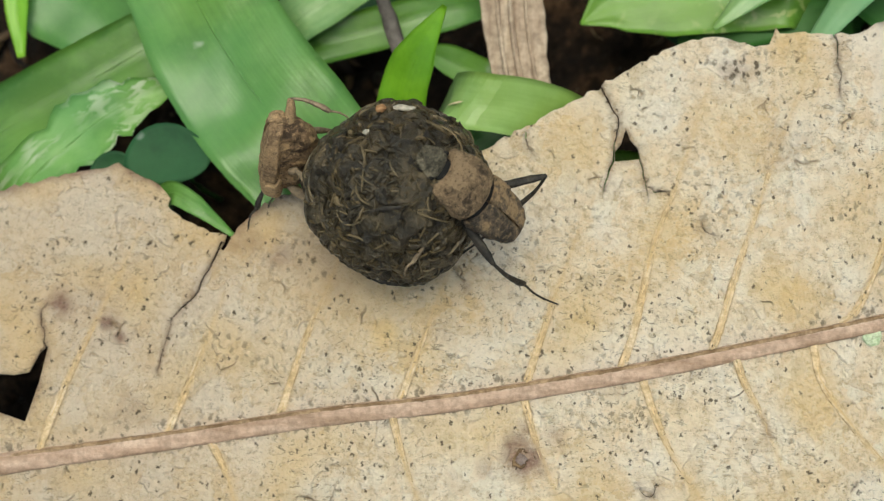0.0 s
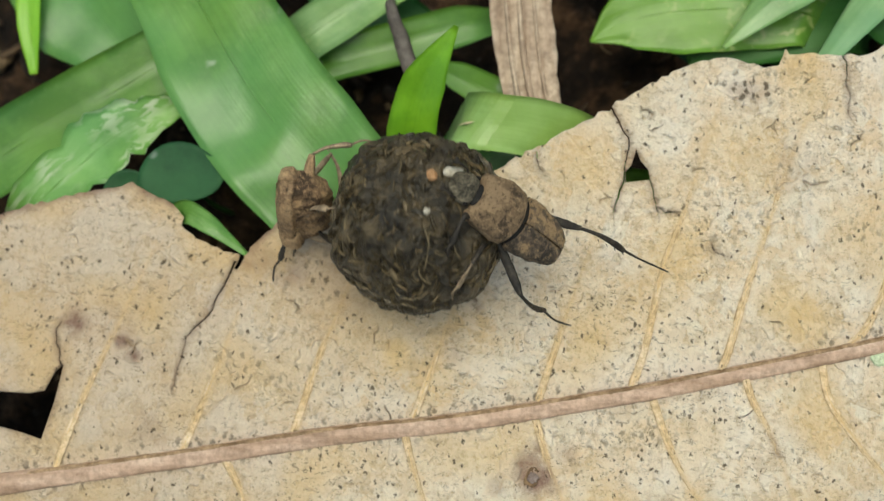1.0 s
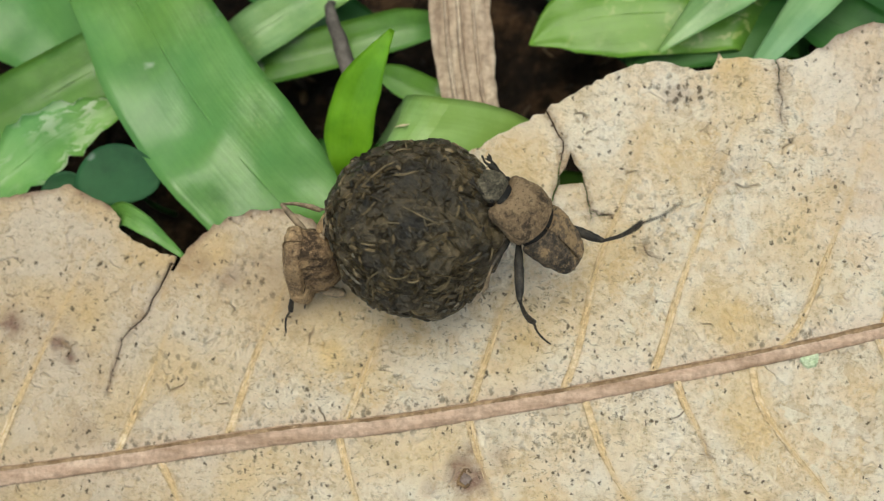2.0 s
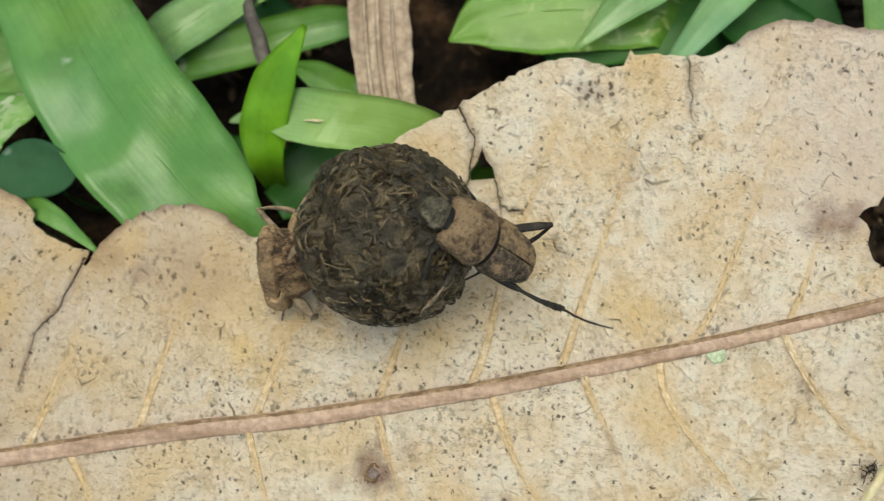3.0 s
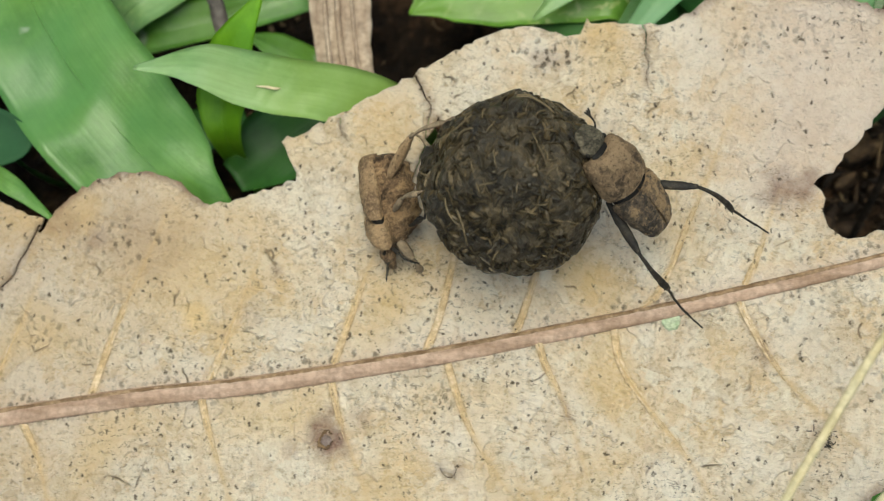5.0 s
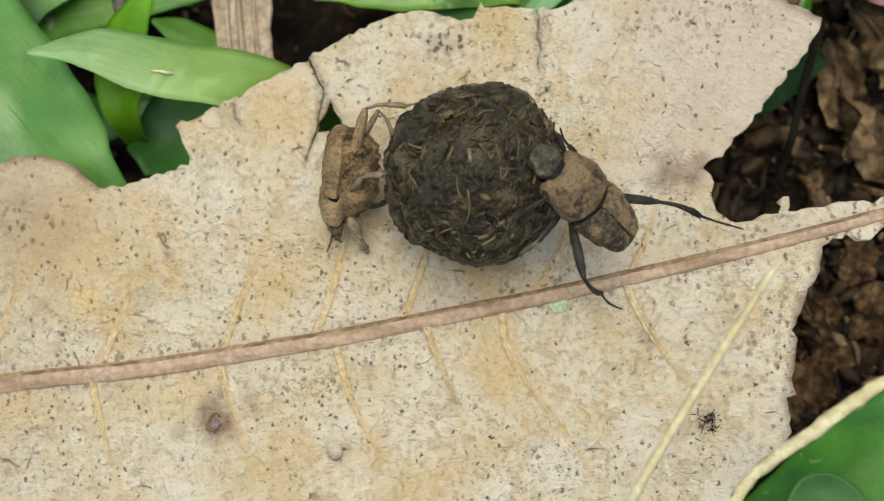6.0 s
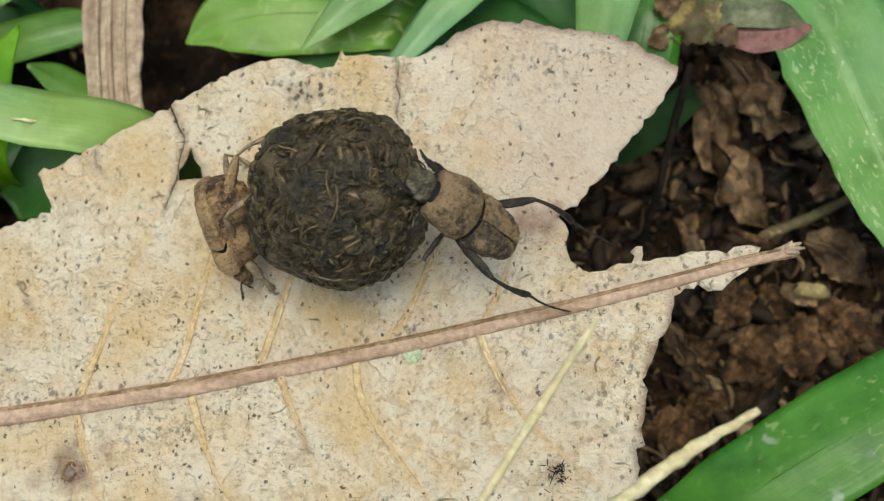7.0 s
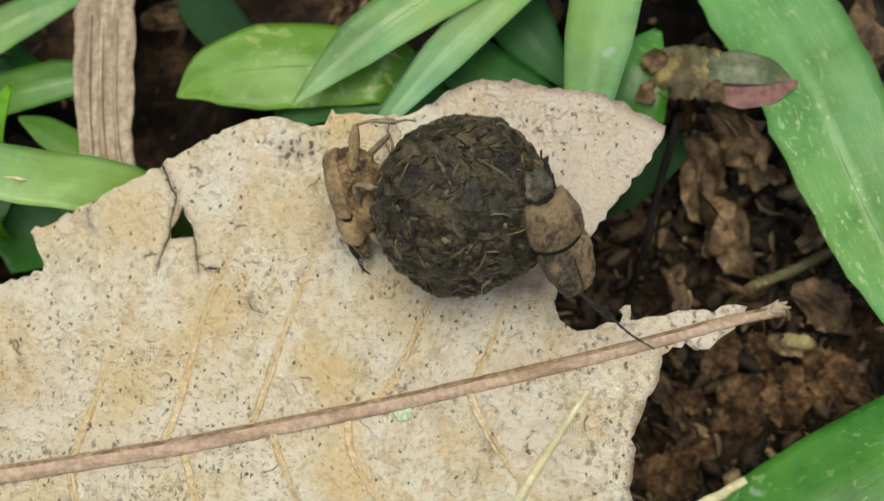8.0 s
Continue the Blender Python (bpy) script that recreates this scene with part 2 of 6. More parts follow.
    speck = maths(t, "MAXIMUM", maths(t, "MAXIMUM", a, c), d)
    base = mixed(t, maths(t, "MULTIPLY", speck, 0.88), base, (0.07, 0.045, 0.022))
    t.links.new(base, b.inputs["Base Color"])
    height = maths(t, "ADD", maths(t, "MULTIPLY", small.outputs[0], 0.9), maths(t, "MULTIPLY", fine.outputs[0], 0.4))
    height = maths(t, "SUBTRACT", maths(t, "ADD", height, maths(t, "ADD", maths(t, "MULTIPLY", flake.outputs[0], 0.25), maths(t, "ADD", maths(t, "MULTIPLY", scale_mask, 0.5), maths(t, "MULTIPLY", grainy.outputs[0], 0.4)))), maths(t, "MULTIPLY", line, 0.6))
    bump(t, b, height, 1.0, 0.0013)
    return m


def green_material(name, dark, light, sheen=0.38, flecks=0.0, scale=1.0, cover=0.6, grid=(1300.0, 55.0, 1.0), pale=(0.55, 0.62, 0.3)):
    m, t, b = node_material(name, sheen, 0.5)
    co = t.nodes.new("ShaderNodeTexCoord")
    mp = t.nodes.new("ShaderNodeMapping")
    mp.inputs["Scale"].default_value = (1500.0, 4.0, 1.0)
    t.links.new(co.outputs["UV"], mp.inputs["Vector"])
    lines = add(t, "ShaderNodeTexNoise", Scale=1.0, Detail=2.0)
    t.links.new(mp.outputs[0], lines.inputs["Vector"])
    cloud = noise_of(t, 95 * scale, 5, 0.62)
    c = ramp(t, cloud.outputs[0], [(0.36, tuple(v * 0.8 for v in dark)), (0.5, tuple((a + b) / 2 for a, b in zip(dark, light))), (0.64, light)]).outputs[0]
    c = mixed(t, ramp(t, lines.outputs[0], [(0.4, GREY(0.16)), (0.55, GREY(0))]).outputs[0], c, tuple(v * 0.62 for v in dark))
    if flecks:
        mf = t.nodes.new("ShaderNodeMapping")
        mf.inputs["Scale"].default_value = grid
        t.links.new(co.outputs["UV"], mf.inputs["Vector"])
        f = add(t, "ShaderNodeTexNoise", Scale=1.0, Detail=3.0, Distortion=0.6)
        t.links.new(mf.outputs[0], f.inputs["Vector"])
        g = noise_of(t, 110, 2)
        k = maths(t, "MULTIPLY", ramp(t, f.outputs[0], [(cover, GREY(0)), (cover + 0.06, GREY(1))]).outputs[0],
                  ramp(t, g.outputs[0], [(0.38, GREY(0)), (0.6, GREY(1))]).outputs[0])
        c = mixed(t, maths(t, "MULTIPLY", k, flecks), c, pale)
    # broad drifts from yellowish to bluish green, painted sheen included; a few whitish scars
    drift = noise_of(t, 34, 3, 0.55)
    mid = tuple((p + q) / 2 for p, q in zip(dark, light))
    c = mixed(t, ramp(t, drift.outputs[0], [(0.38, GREY(0.55)), (0.5, GREY(0))]).outputs[0], c, (mid[0] * 1.1, mid[1], mid[2] * 0.55))
    c = mixed(t, ramp(t, drift.outputs[0], [(0.5, GREY(0)), (0.62, GREY(0.55))]).outputs[0], c, (mid[0] * 0.85, mid[1] * 1.02, mid[2] * 1.5))
    dots = add(t, "ShaderNodeTexVoronoi", Scale=150.0)
    t.links.new(warped(t, 0.004, 300), dots.inputs["Vector"])
    dot = maths(t, "MULTIPLY", ramp(t, dots.outputs["Distance"], [(0.09, GREY(1)), (0.17, GREY(0))]).outputs[0], ramp(t, dots.outputs["Color"], [(0.66, GREY(0)), (0.72, GREY(0.8))]).outputs[0])
    c = mixed(t, dot, c, tuple(0.5 * v + 0.25 for v in light))
    t.links.new(c, b.inputs["Base Color"])
    b.inputs["Transmission Weight"].default_value = 0.0
    b.inputs["Subsurface Weight"].default_value = 0.0
    bump(t, b, maths(t, "ADD", maths(t, "MULTIPLY", lines.outputs[0], 0.15), cloud.outputs[0]), 0.25, 0.0008)
    # thin blades let some light through
    tr = t.nodes.new("ShaderNodeBsdfTranslucent")
    t.links.new(c, tr.inputs["Color"])
    mx = t.nodes.new("ShaderNodeMixShader")
    mx.inputs[0].default_value = 0.22
    t.links.new(b.outputs[0], mx.inputs[1])
    t.links.new(tr.outputs[0], mx.inputs[2])
    t.links.new(mx.outputs[0], t.nodes["Material Output"].inputs["Surface"])
    return m


def mottled(name, stops, scale, fine, roughness, strength=0.5, distance=0.0005, specular=0.35, stretch=None, grit=0.55):
    m, t, b = node_material(name, roughness, specular)
    stops = [(0.5 + (q - 0.5) * 0.6, c) for q, c in stops]
    n = noise_of(t, scale, 6, 0.68, 0.0, stretch)
    f = noise_of(t, fine, 4, 0.7)
    c = ramp(t, n.outputs[0], stops).outputs[0]
    c = mixed(t, ramp(t, f.outputs[0], [(0.35, GREY(grit)), (0.6, GREY(0))]).outputs[0], c, tuple(v * 0.45 for v in stops[0][1]))
    t.links.new(c, b.inputs["Base Color"])
    bump(t, b, maths(t, "ADD", n.outputs[0], maths(t, "MULTIPLY", f.outputs[0], 0.5)), strength, distance)
    return m


def island_material(name, stops, roughness=0.7):
    m, t, b = node_material(name, roughness, 0.3)
    g = t.nodes.new("ShaderNodeNewGeometry")
    c = ramp(t, g.outputs["Random Per Island"], stops).outputs[0]
    n = noise_of(t, 900, 4, 0.7)
    c = mixed(t, ramp(t, n.outputs[0], [(0.35, GREY(0.6)), (0.6, GREY(0))]).outputs[0], c, tuple(v * 0.4 for v in stops[0][1]))
    t.links.new(c, b.inputs["Base Color"])
    bump(t, b, n.outputs[0], 0.4, 0.0004)
    return m


def beetle_material(name, dark, middle, light, scale):
    """Chitin under a dusty crust: soft patches, fine grain, small pits."""
    m, t, b = node_material(name, 0.62, 0.35)
    patch = noise_of(t, scale, 7, 0.68)
    grain = noise_of(t, 2300, 5, 0.75)
    c = ramp(t, patch.outputs[0], [(0.42, dark), (0.475, middle), (0.525, middle), (0.575, light)]).outputs[0]
    c = mixed(t, ramp(t, grain.outputs[0], [(0.36, GREY(0.75)), (0.46, GREY(0))]).outputs[0], c, tuple(v * 0.35 for v in dark))
    c = mixed(t, ramp(t, grain.outputs[0], [(0.52, GREY(0)), (0.64, GREY(0.65))]).outputs[0], c, tuple(v * 1.25 for v in light))
    pits = add(t, "ShaderNodeTexVoronoi", Scale=2600.0)
    pit = ramp(t, pits.outputs["Distance"], [(0.1, GREY(0.3)), (0.26, GREY(0))]).outputs[0]
    c = mixed(t, pit, c, tuple(v * 0.5 for v in dark))
    t.links.new(c, b.inputs["Base Color"])
    height = maths(t, "SUBTRACT", maths(t, "ADD", patch.outputs[0], maths(t, "MULTIPLY", grain.outputs[0], 0.7)), maths(t, "MULTIPLY", pit, 0.4))
    bump(t, b, height, 1.0, 0.0007)
    return m


M_LEAF = dry_leaf_material()
M_RIB = mottled("leaf_rib", [(0.25, (0.33, 0.21, 0.13)), (0.5, (0.5, 0.345, 0.245)), (0.75, (0.61, 0.45, 0.335))], 260, 1300, 0.5, 0.6, 0.0005, 0.4, (0.35, 1.6, 1), 0.5)
M_GREEN = green_material("blade_green", (0.092, 0.238, 0.036), (0.185, 0.362, 0.077), 0.28, 0.1)
M_YELLOWGREEN = green_material("blade_yellowish", (0.11, 0.28, 0.025), (0.22, 0.42, 0.06), 0.33, 0.75, 1.0, 0.55, (320.0, 16.0, 1.0), (0.6, 0.66, 0.25))
M_VIVID = green_material("blade_vivid", (0.045, 0.18, 0.012), (0.1, 0.29, 0.028), 0.3, 0.35, 1.0, 0.6, (500.0, 50.0, 1.0))
M_BRIGHT = green_material("blade_young", (0.17, 0.41, 0.015), (0.27, 0.53, 0.03), 0.38)
# darkened green for low blades: their shade is put into the colour
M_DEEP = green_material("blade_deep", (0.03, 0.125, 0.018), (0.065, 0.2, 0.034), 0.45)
M_BLUE = green_material("blade_bluish", (0.19, 0.37, 0.12), (0.31, 0.49, 0.2), 0.3, 0.3)
M_FLECK = green_material("blade_flecked", (0.135, 0.31, 0.055), (0.25, 0.44, 0.12), 0.3, 0.85, 1.0, 0.58, (1000.0, 62.0, 1.0), (0.62, 0.7, 0.4))
M_CLOVER = green_material("round_leaf", (0.012, 0.075, 0.02), (0.03, 0.125, 0.036), 0.65)
# darkest green: shade under and between leaves painted into the colour
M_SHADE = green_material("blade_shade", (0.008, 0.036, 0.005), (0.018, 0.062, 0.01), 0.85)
M_PALEGREEN = green_material("blade_pale", (0.235, 0.44, 0.11), (0.38, 0.56, 0.23), 0.3, 0.15)
M_EATEN = green_material("blade_eaten", (0.15, 0.36, 0.06), (0.26, 0.48, 0.12), 0.4, 0.9, 1.0, 0.47, (600.0, 10.0, 1.0), (0.74, 0.76, 0.58))
M_STRAW = mottled("straw", [(0.3, (0.3, 0.21, 0.14)), (0.5, (0.46, 0.35, 0.25)), (0.75, (0.58, 0.47, 0.35))], 300, 900, 0.7, 0.5, 0.0006, 0.3, (3.0, 0.25, 1))
M_PALE = mottled("pale_stalk", [(0.3, (0.62, 0.52, 0.28)), (0.7, (0.8, 0.72, 0.46))], 200, 900, 0.6)
M_SOIL = mottled("soil", [(0.3, (0.006, 0.004, 0.0025)), (0.5, (0.022, 0.013, 0.007)), (0.75, (0.1, 0.056, 0.028))], 140, 900, 0.9, 0.9, 0.002, 0.2)
M_LITTER = island_material("litter", [(0.0, (0.014, 0.009, 0.005)), (0.45, (0.04, 0.024, 0.013)), (0.8, (0.11, 0.068, 0.034)), (0.94, (0.23, 0.155, 0.078)), (1.0, (0.4, 0.29, 0.16))], 0.75)
M_HUSK = mottled("seed_husk", [(0.3, (0.24, 0.18, 0.07)), (0.7, (0.46, 0.37, 0.17))], 260, 900, 0.7)
M_CLOD = mottled("soil_clod", [(0.3, (0.03, 0.017, 0.008)), (0.5, (0.13, 0.07, 0.033)), (0.72, (0.28, 0.165, 0.082))], 210, 900, 0.85, 1.0, 0.0012, 0.2)
M_DEADLEAF = mottled("dead_leaf", [(0.3, (0.045, 0.025, 0.012)), (0.5, (0.15, 0.09, 0.042)), (0.72, (0.4, 0.27, 0.14))], 130, 900, 0.65)
M_DUNG = mottled("dung", [(0.3, (0.016, 0.012, 0.006)), (0.5, (0.057, 0.043, 0.022)), (0.72, (0.145, 0.107, 0.054))], 300, 1900, 0.33, 1.0, 0.0009, 0.55, None, 0.5)
M_FIBRE = island_material("dung_fibre", [(0.0, (0.016, 0.013, 0.007)), (0.45, (0.054, 0.041, 0.021)), (0.85, (0.112, 0.083, 0.043)), (1.0, (0.22, 0.165, 0.09))], 0.34)
M_STRAWBIT = island_material("straw_bit", [(0.0, (0.08, 0.066, 0.034)), (0.5, (0.16, 0.125, 0.066)), (0.85, (0.24, 0.175, 0.1)), (1.0, (0.38, 0.3, 0.18))], 0.55)
M_SHELL = beetle_material("beetle_shell", (0.085, 0.058, 0.034), (0.225, 0.153, 0.085), (0.37, 0.258, 0.148), 330)
M_WING = beetle_material("beetle_wing_case", (0.05, 0.041, 0.032), (0.135, 0.1, 0.067), (0.36, 0.245, 0.13), 330)
M_BELLY = beetle_material("beetle_belly", (0.085, 0.053, 0.03), (0.26, 0.165, 0.088), (0.5, 0.33, 0.17), 380)
M_HEAD = beetle_material("beetle_head", (0.05, 0.045, 0.03), (0.13, 0.112, 0.075), (0.27, 0.23, 0.155), 520)
M_JOINT = mottled("beetle_joint", [(0.35, (0.006, 0.005, 0.004)), (0.7, (0.016, 0.013, 0.01))], 500, 1700, 0.6, 0.4, 0.0003, 0.3)
M_LEG = mottled("beetle_leg", [(0.35, (0.016, 0.014, 0.011)), (0.6, (0.042, 0.034, 0.025)), (0.75, (0.11, 0.085, 0.055))], 420, 1700, 0.6, 0.6, 0.0004, 0.35)
M_DUSTLEG = mottled("beetle_dusty_leg", [(0.35, (0.16, 0.12, 0.075)), (0.7, (0.4, 0.3, 0.19))], 500, 1700, 0.65, 0.4, 0.0003)
M_CHIP = mottled("pale_chip", [(0.3, (0.4, 0.36, 0.28)), (0.7, (0.62, 0.58, 0.48))], 700, 2500, 0.7)
M_GRAIN = mottled("amber_grain", [(0.3, (0.36, 0.19, 0.08)), (0.7, (0.5, 0.3, 0.15))], 700, 2500, 0.6)
M_LICHEN = mottled("lichen", [(0.3, (0.42, 0.52, 0.3)), (0.7, (0.66, 0.72, 0.5))], 900, 2500, 0.8)
M_TAN = beetle_material("beetle_tan", (0.27, 0.175, 0.095), (0.43, 0.285, 0.15), (0.58, 0.4, 0.22), 240)
M_VEIN = mottled("leaf_vein", [(0.3, (0.6, 0.42, 0.21)), (0.5, (0.7, 0.52, 0.3)), (0.72, (0.77, 0.62, 0.42))], 300, 1200, 0.6, 0.6, 0.0005)
M_RIBEDGE = mottled("rib_edge", [(0.35, (0.19, 0.115, 0.055)), (0.7, (0.45, 0.31, 0.18))], 400, 1500, 0.7)
M_GREYGREEN = mottled("grey_green_flap", [(0.3, (0.09, 0.11, 0.05)), (0.7, (0.24, 0.25, 0.15))], 150, 900, 0.5)
M_BUD = mottled("red_bud", [(0.3, (0.16, 0.065, 0.055)), (0.7, (0.33, 0.16, 0.14))], 220, 900, 0.5)
M_BUDSTEM = mottled("bud_stem", [(0.34, (0.07, 0.05, 0.02)), (0.45, (0.11, 0.11, 0.04)), (0.55, (0.13, 0.085, 0.042)), (0.66, (0.3, 0.24, 0.085))], 160, 700, 0.6)
M_GALL = mottled("gall", [(0.3, (0.16, 0.11, 0.09)), (0.7, (0.38, 0.31, 0.27))], 500, 1500, 0.8)
M_ROTTEN = mottled("rotten_stem", [(0.3, (0.006, 0.005, 0.004)), (0.7, (0.022, 0.016, 0.011))], 200, 900, 0.95, 0.8, 0.001, 0.15)
M_STEM = mottled("grey_stem", [(0.3, (0.07, 0.06, 0.05)), (0.7, (0.15, 0.13, 0.11))], 200, 900, 0.7)


# ---- building helpers ----
def mesh_object(name, verts, faces, material, parent=None, label="", smooth=True, scale=CM):
    me = bpy.data.meshes.new(name)
    me.from_pydata([tuple(c * scale for c in v) for v in verts], [], faces)
    me.update()
    me.materials.append(material)
    if smooth:
        me.polygons.foreach_set("use_smooth", [True] * len(me.polygons))
    ob = new(name, me)
    if parent:
        ob.parent = parent
    if label:
        ob["label"] = label
    return ob


def spline(points, count):
    """Evenly stepped points on a smooth curve through the given ones."""
    p = [np.array(q, float) for q in points]
    p = [2 * p[0] - p[1], *p, 2 * p[-1] - p[-2]]
    out = []
    for k in range(count):
        u = k / (count - 1) * (len(points) - 1)
        i = min(int(u), len(points) - 2)
        f = u - i
        a, b, c, d = p[i:i + 4]
        out.append(0.5 * (2 * b + (c - a) * f + (2 * a - 5 * b + 4 * c - d) * f * f + (3 * b - a - 3 * c + d) * f ** 3))
    return np.array(out)


def tube(points, radii, count=24, sides=8, flat=1.0, seed=0.0, rough=0.0):
    """Vertices and faces of a tapered tube along a smooth curve."""
    c = spline(points, count)
    r = np.interp(np.linspace(0, 1, count), np.linspace(0, 1, len(radii)), radii)
    verts, faces = [], []
    for k in range(count):
        d = c[min(k + 1, count - 1)] - c[max(k - 1, 0)]
        d = d / np.linalg.norm(d)
        side = np.cross(d, (0, 0, 1.0))
        if np.linalg.norm(side) < 0.05:
            side = np.cross(d, (0, 1.0, 0))
        side /= np.linalg.norm(side)
        top = np.cross(side, d)
        for s in range(sides):
            a = 2 * math.pi * s / sides
            w = r[k] * (1 + rough * noise.noise((k * 0.6 + seed, s * 0.9, seed)))
            verts.append(c[k] + side * math.cos(a) * w + top * math.sin(a) * w * flat)
    for k in range(count - 1):
        for s in range(sides):
            e = (s + 1) % sides
            faces.append((k * sides + s, k * sides + e, (k + 1) * sides + e, (k + 1) * sides + s))
    faces.append(tuple(range(sides))[::-1])
    faces.append(tuple(range((count - 1) * sides, count * sides)))
    return verts, faces


def blade_mesh(axis, widths, count=30, across=8, fold=0.12, twist=0.0, curl=0.0, ragged=0.0, thick=0.018, seed=0.0, face=(0.0, -0.18, 1.0), wobble=0.12, crumple=0.0):
    """A grass blade: a folded strip with thickness along a smooth curve. widths: full width from base to tip."""
    c = spline(axis, count)
    w = np.interp(np.linspace(0, 1, count), np.linspace(0, 1, len(widths)), widths)
    verts, faces, uvs = [], [], []
    for layer in (0, 1):
        for k in range(count):
            d = c[min(k + 1, count - 1)] - c[max(k - 1, 0)]
            d = d / np.linalg.norm(d)
            side = np.cross(d, np.array(face))
            side /= max(np.linalg.norm(side), 1e-6)
            up = np.cross(side, d)
            a = twist * (k / (count - 1)) + wobble * noise.noise((k * 0.2, seed, 1.7))
            side, up = side * math.cos(a) + up * math.sin(a), up * math.cos(a) - side * math.sin(a)
            for s in range(across + 1):
                f = 2 * s / across - 1
                half = w[k] / 2 * (1 + ragged * noise.noise((k * 0.5, math.copysign(3, f), seed)))
                z = fold * abs(f) * w[k] - curl * f * f * w[k] + 0.015 * noise.noise((f * 1.7, k * 0.35, seed + 5)) + crumple * w[k] * (noise.noise((f * 1.4, k * 0.2, seed)) + 0.5 * noise.noise((f * 3.4, k * 0.55, seed + 9))) - layer * thick
                verts.append(c[k] + side * f * half + up * z)
                uvs.append((f * w[k] * 0.01 + seed, k / count))
    n = count * (across + 1)
    for k in range(count - 1):
        for s in range(across):
            i = k * (across + 1) + s
            q = (i, i + 1, i + across + 2, i + across + 1)
            faces.append(q)
            faces.append(tuple(n + v for v in q[::-1]))
    rim = [k * (across + 1) for k in range(count)] + [(count - 1) * (across + 1) + s for s in range(1, across + 1)]
    rim += [k * (across + 1) + across for k in range(count - 2, -1, -1)] + [s for s in range(across - 1, 0, -1)]
    for k, i in enumerate(rim):
        j = rim[(k + 1) % len(rim)]
        faces.append((i, n + i, n + j, j))
    return verts, faces, uvs


def blade(name, axis, widths, material, parent=None, label="", **kw):
    v, f, uv = blade_mesh(axis, widths, **kw)
    ob = mesh_object(name, v, f, material, parent, label)
    layer = ob.data.uv_layers.new(name="UVMap")
    for loop in ob.data.loops:
        layer.data[loop.index].uv = uv[loop.vertex_index]
    return ob


def inside(poly, x, y):
    """Which of the points lie in the closed polygon."""
    hit = np.zeros(len(x), bool)
    for (ax, ay), (bx, by) in zip(poly, poly[1:] + poly[:1]):
        cross = (ay > y) != (by > y)
        hit ^= cross & (x < (bx - ax) * (y - ay) / ((by - ay) or 1e-9) + ax)
    return hit


def slit(line, widths):
    """A thin closed polygon round a line: the gap of a crack."""
    p = spline(line, 4 * len(line))
    p[1:-1] += [(0.035 * noise.noise((a * 9, b * 9, 1.0)), 0.035 * noise.noise((a * 9, b * 9, 7.0))) for a, b in p[1:-1]]
    widths = [0.4 * c for c in widths]
    w = np.interp(np.linspace(0, 1, len(p)), np.linspace(0, 1, len(widths)), widths)
    d = np.gradient(p, axis=0)
    n = np.stack([-d[:, 1], d[:, 0]], 1) / np.linalg.norm(d, axis=1)[:, None]
    return [tuple(q) for q in p + n * w[:, None] / 2] + [tuple(q) for q in (p - n * w[:, None] / 2)[::-1]]


def near_line(line, x, y):
    """Distance of points from a bent line, and how far along it they are (0 to 1)."""
    best, along = np.full(len(x), 1e9), np.zeros(len(x))
    p = spline([(*q, 0) for q in line], 14)[:, :2]
    for k, (a, b) in enumerate(zip(p, p[1:])):
        d = b - a
        u = np.clip(((x - a[0]) * d[0] + (y - a[1]) * d[1]) / (d @ d), 0, 1)
        r = np.hypot(x - a[0] - u * d[0], y - a[1] - u * d[1])
        closer = r < best
        best[closer], along[closer] = r[closer], ((k + u) / (len(p) - 1))[closer]
    return best, along


# ---- ground: one sheet to the horizon ----
GROUND_Z = -2.5


def ground_height(x, y):
    h = 0.35 * noise.noise((x * 0.35, y * 0.35, 0.3)) + 0.22 * noise.noise((x * 1.1, y * 1.1, 4.0)) + 0.22 * noise.noise((x * 3.1, y * 3.1, 8.0)) + 0.12 * noise.noise((x * 7.3, y * 7.3, 3.0))
    return GROUND_Z + h * max(0.0, 1 - math.hypot(x, y) / 60)


def build_ground():
    n = 231
    k = np.linspace(-1, 1, n)
    steps = 9.5 * k + 8.0e5 * np.sign(k) * np.abs(k) ** 41
    steps = np.where(np.abs(k) < 0.75, 9.5 * k / 0.75, np.sign(k) * 9.5 * np.exp((np.abs(k) - 0.75) * 46))
    verts = [(x - 1.5, y + 3.0, ground_height(x - 1.5, y + 3.0)) for y in steps for x in steps]
    faces = [(j * n + i, j * n + i + 1, (j + 1) * n + i + 1, (j + 1) * n + i) for j in range(n - 1) for i in range(n - 1)]
    tagged(mesh_object("ground", verts, faces, M_SOIL), "dark brown crumbly soil under grass and litter", "ground", kind="structure")


build_ground()

# ---- the dry leaf ----
LEAF_LEFT = [(-9.38, 3.07), (-8.92, 3.22), (-8.34, 3.33), (-7.85, 3.42), (-7.73, 3.34), (-7.48, 3.22), (-7.38, 3.16), (-7.31, 3.08), (-7.28, 2.92), (-7.11, 2.77), (-6.85, 2.66), (-6.59, 2.57), (-6.66, 2.42)]
LEAF_RIP = [(-6.62, 2.40), (-6.49, 2.6), (-6.3, 2.82), (-6.05, 2.98), (-5.7, 3.09), (-5.44, 3.1), (-5.15, 3.0), (-4.99, 2.89), (-4.79, 2.73), (-4.57, 2.73), (-4.28, 2.82), (-3.76, 2.96), (-3.78, 3.1), (-3.85, 3.24), (-3.93, 3.41)]
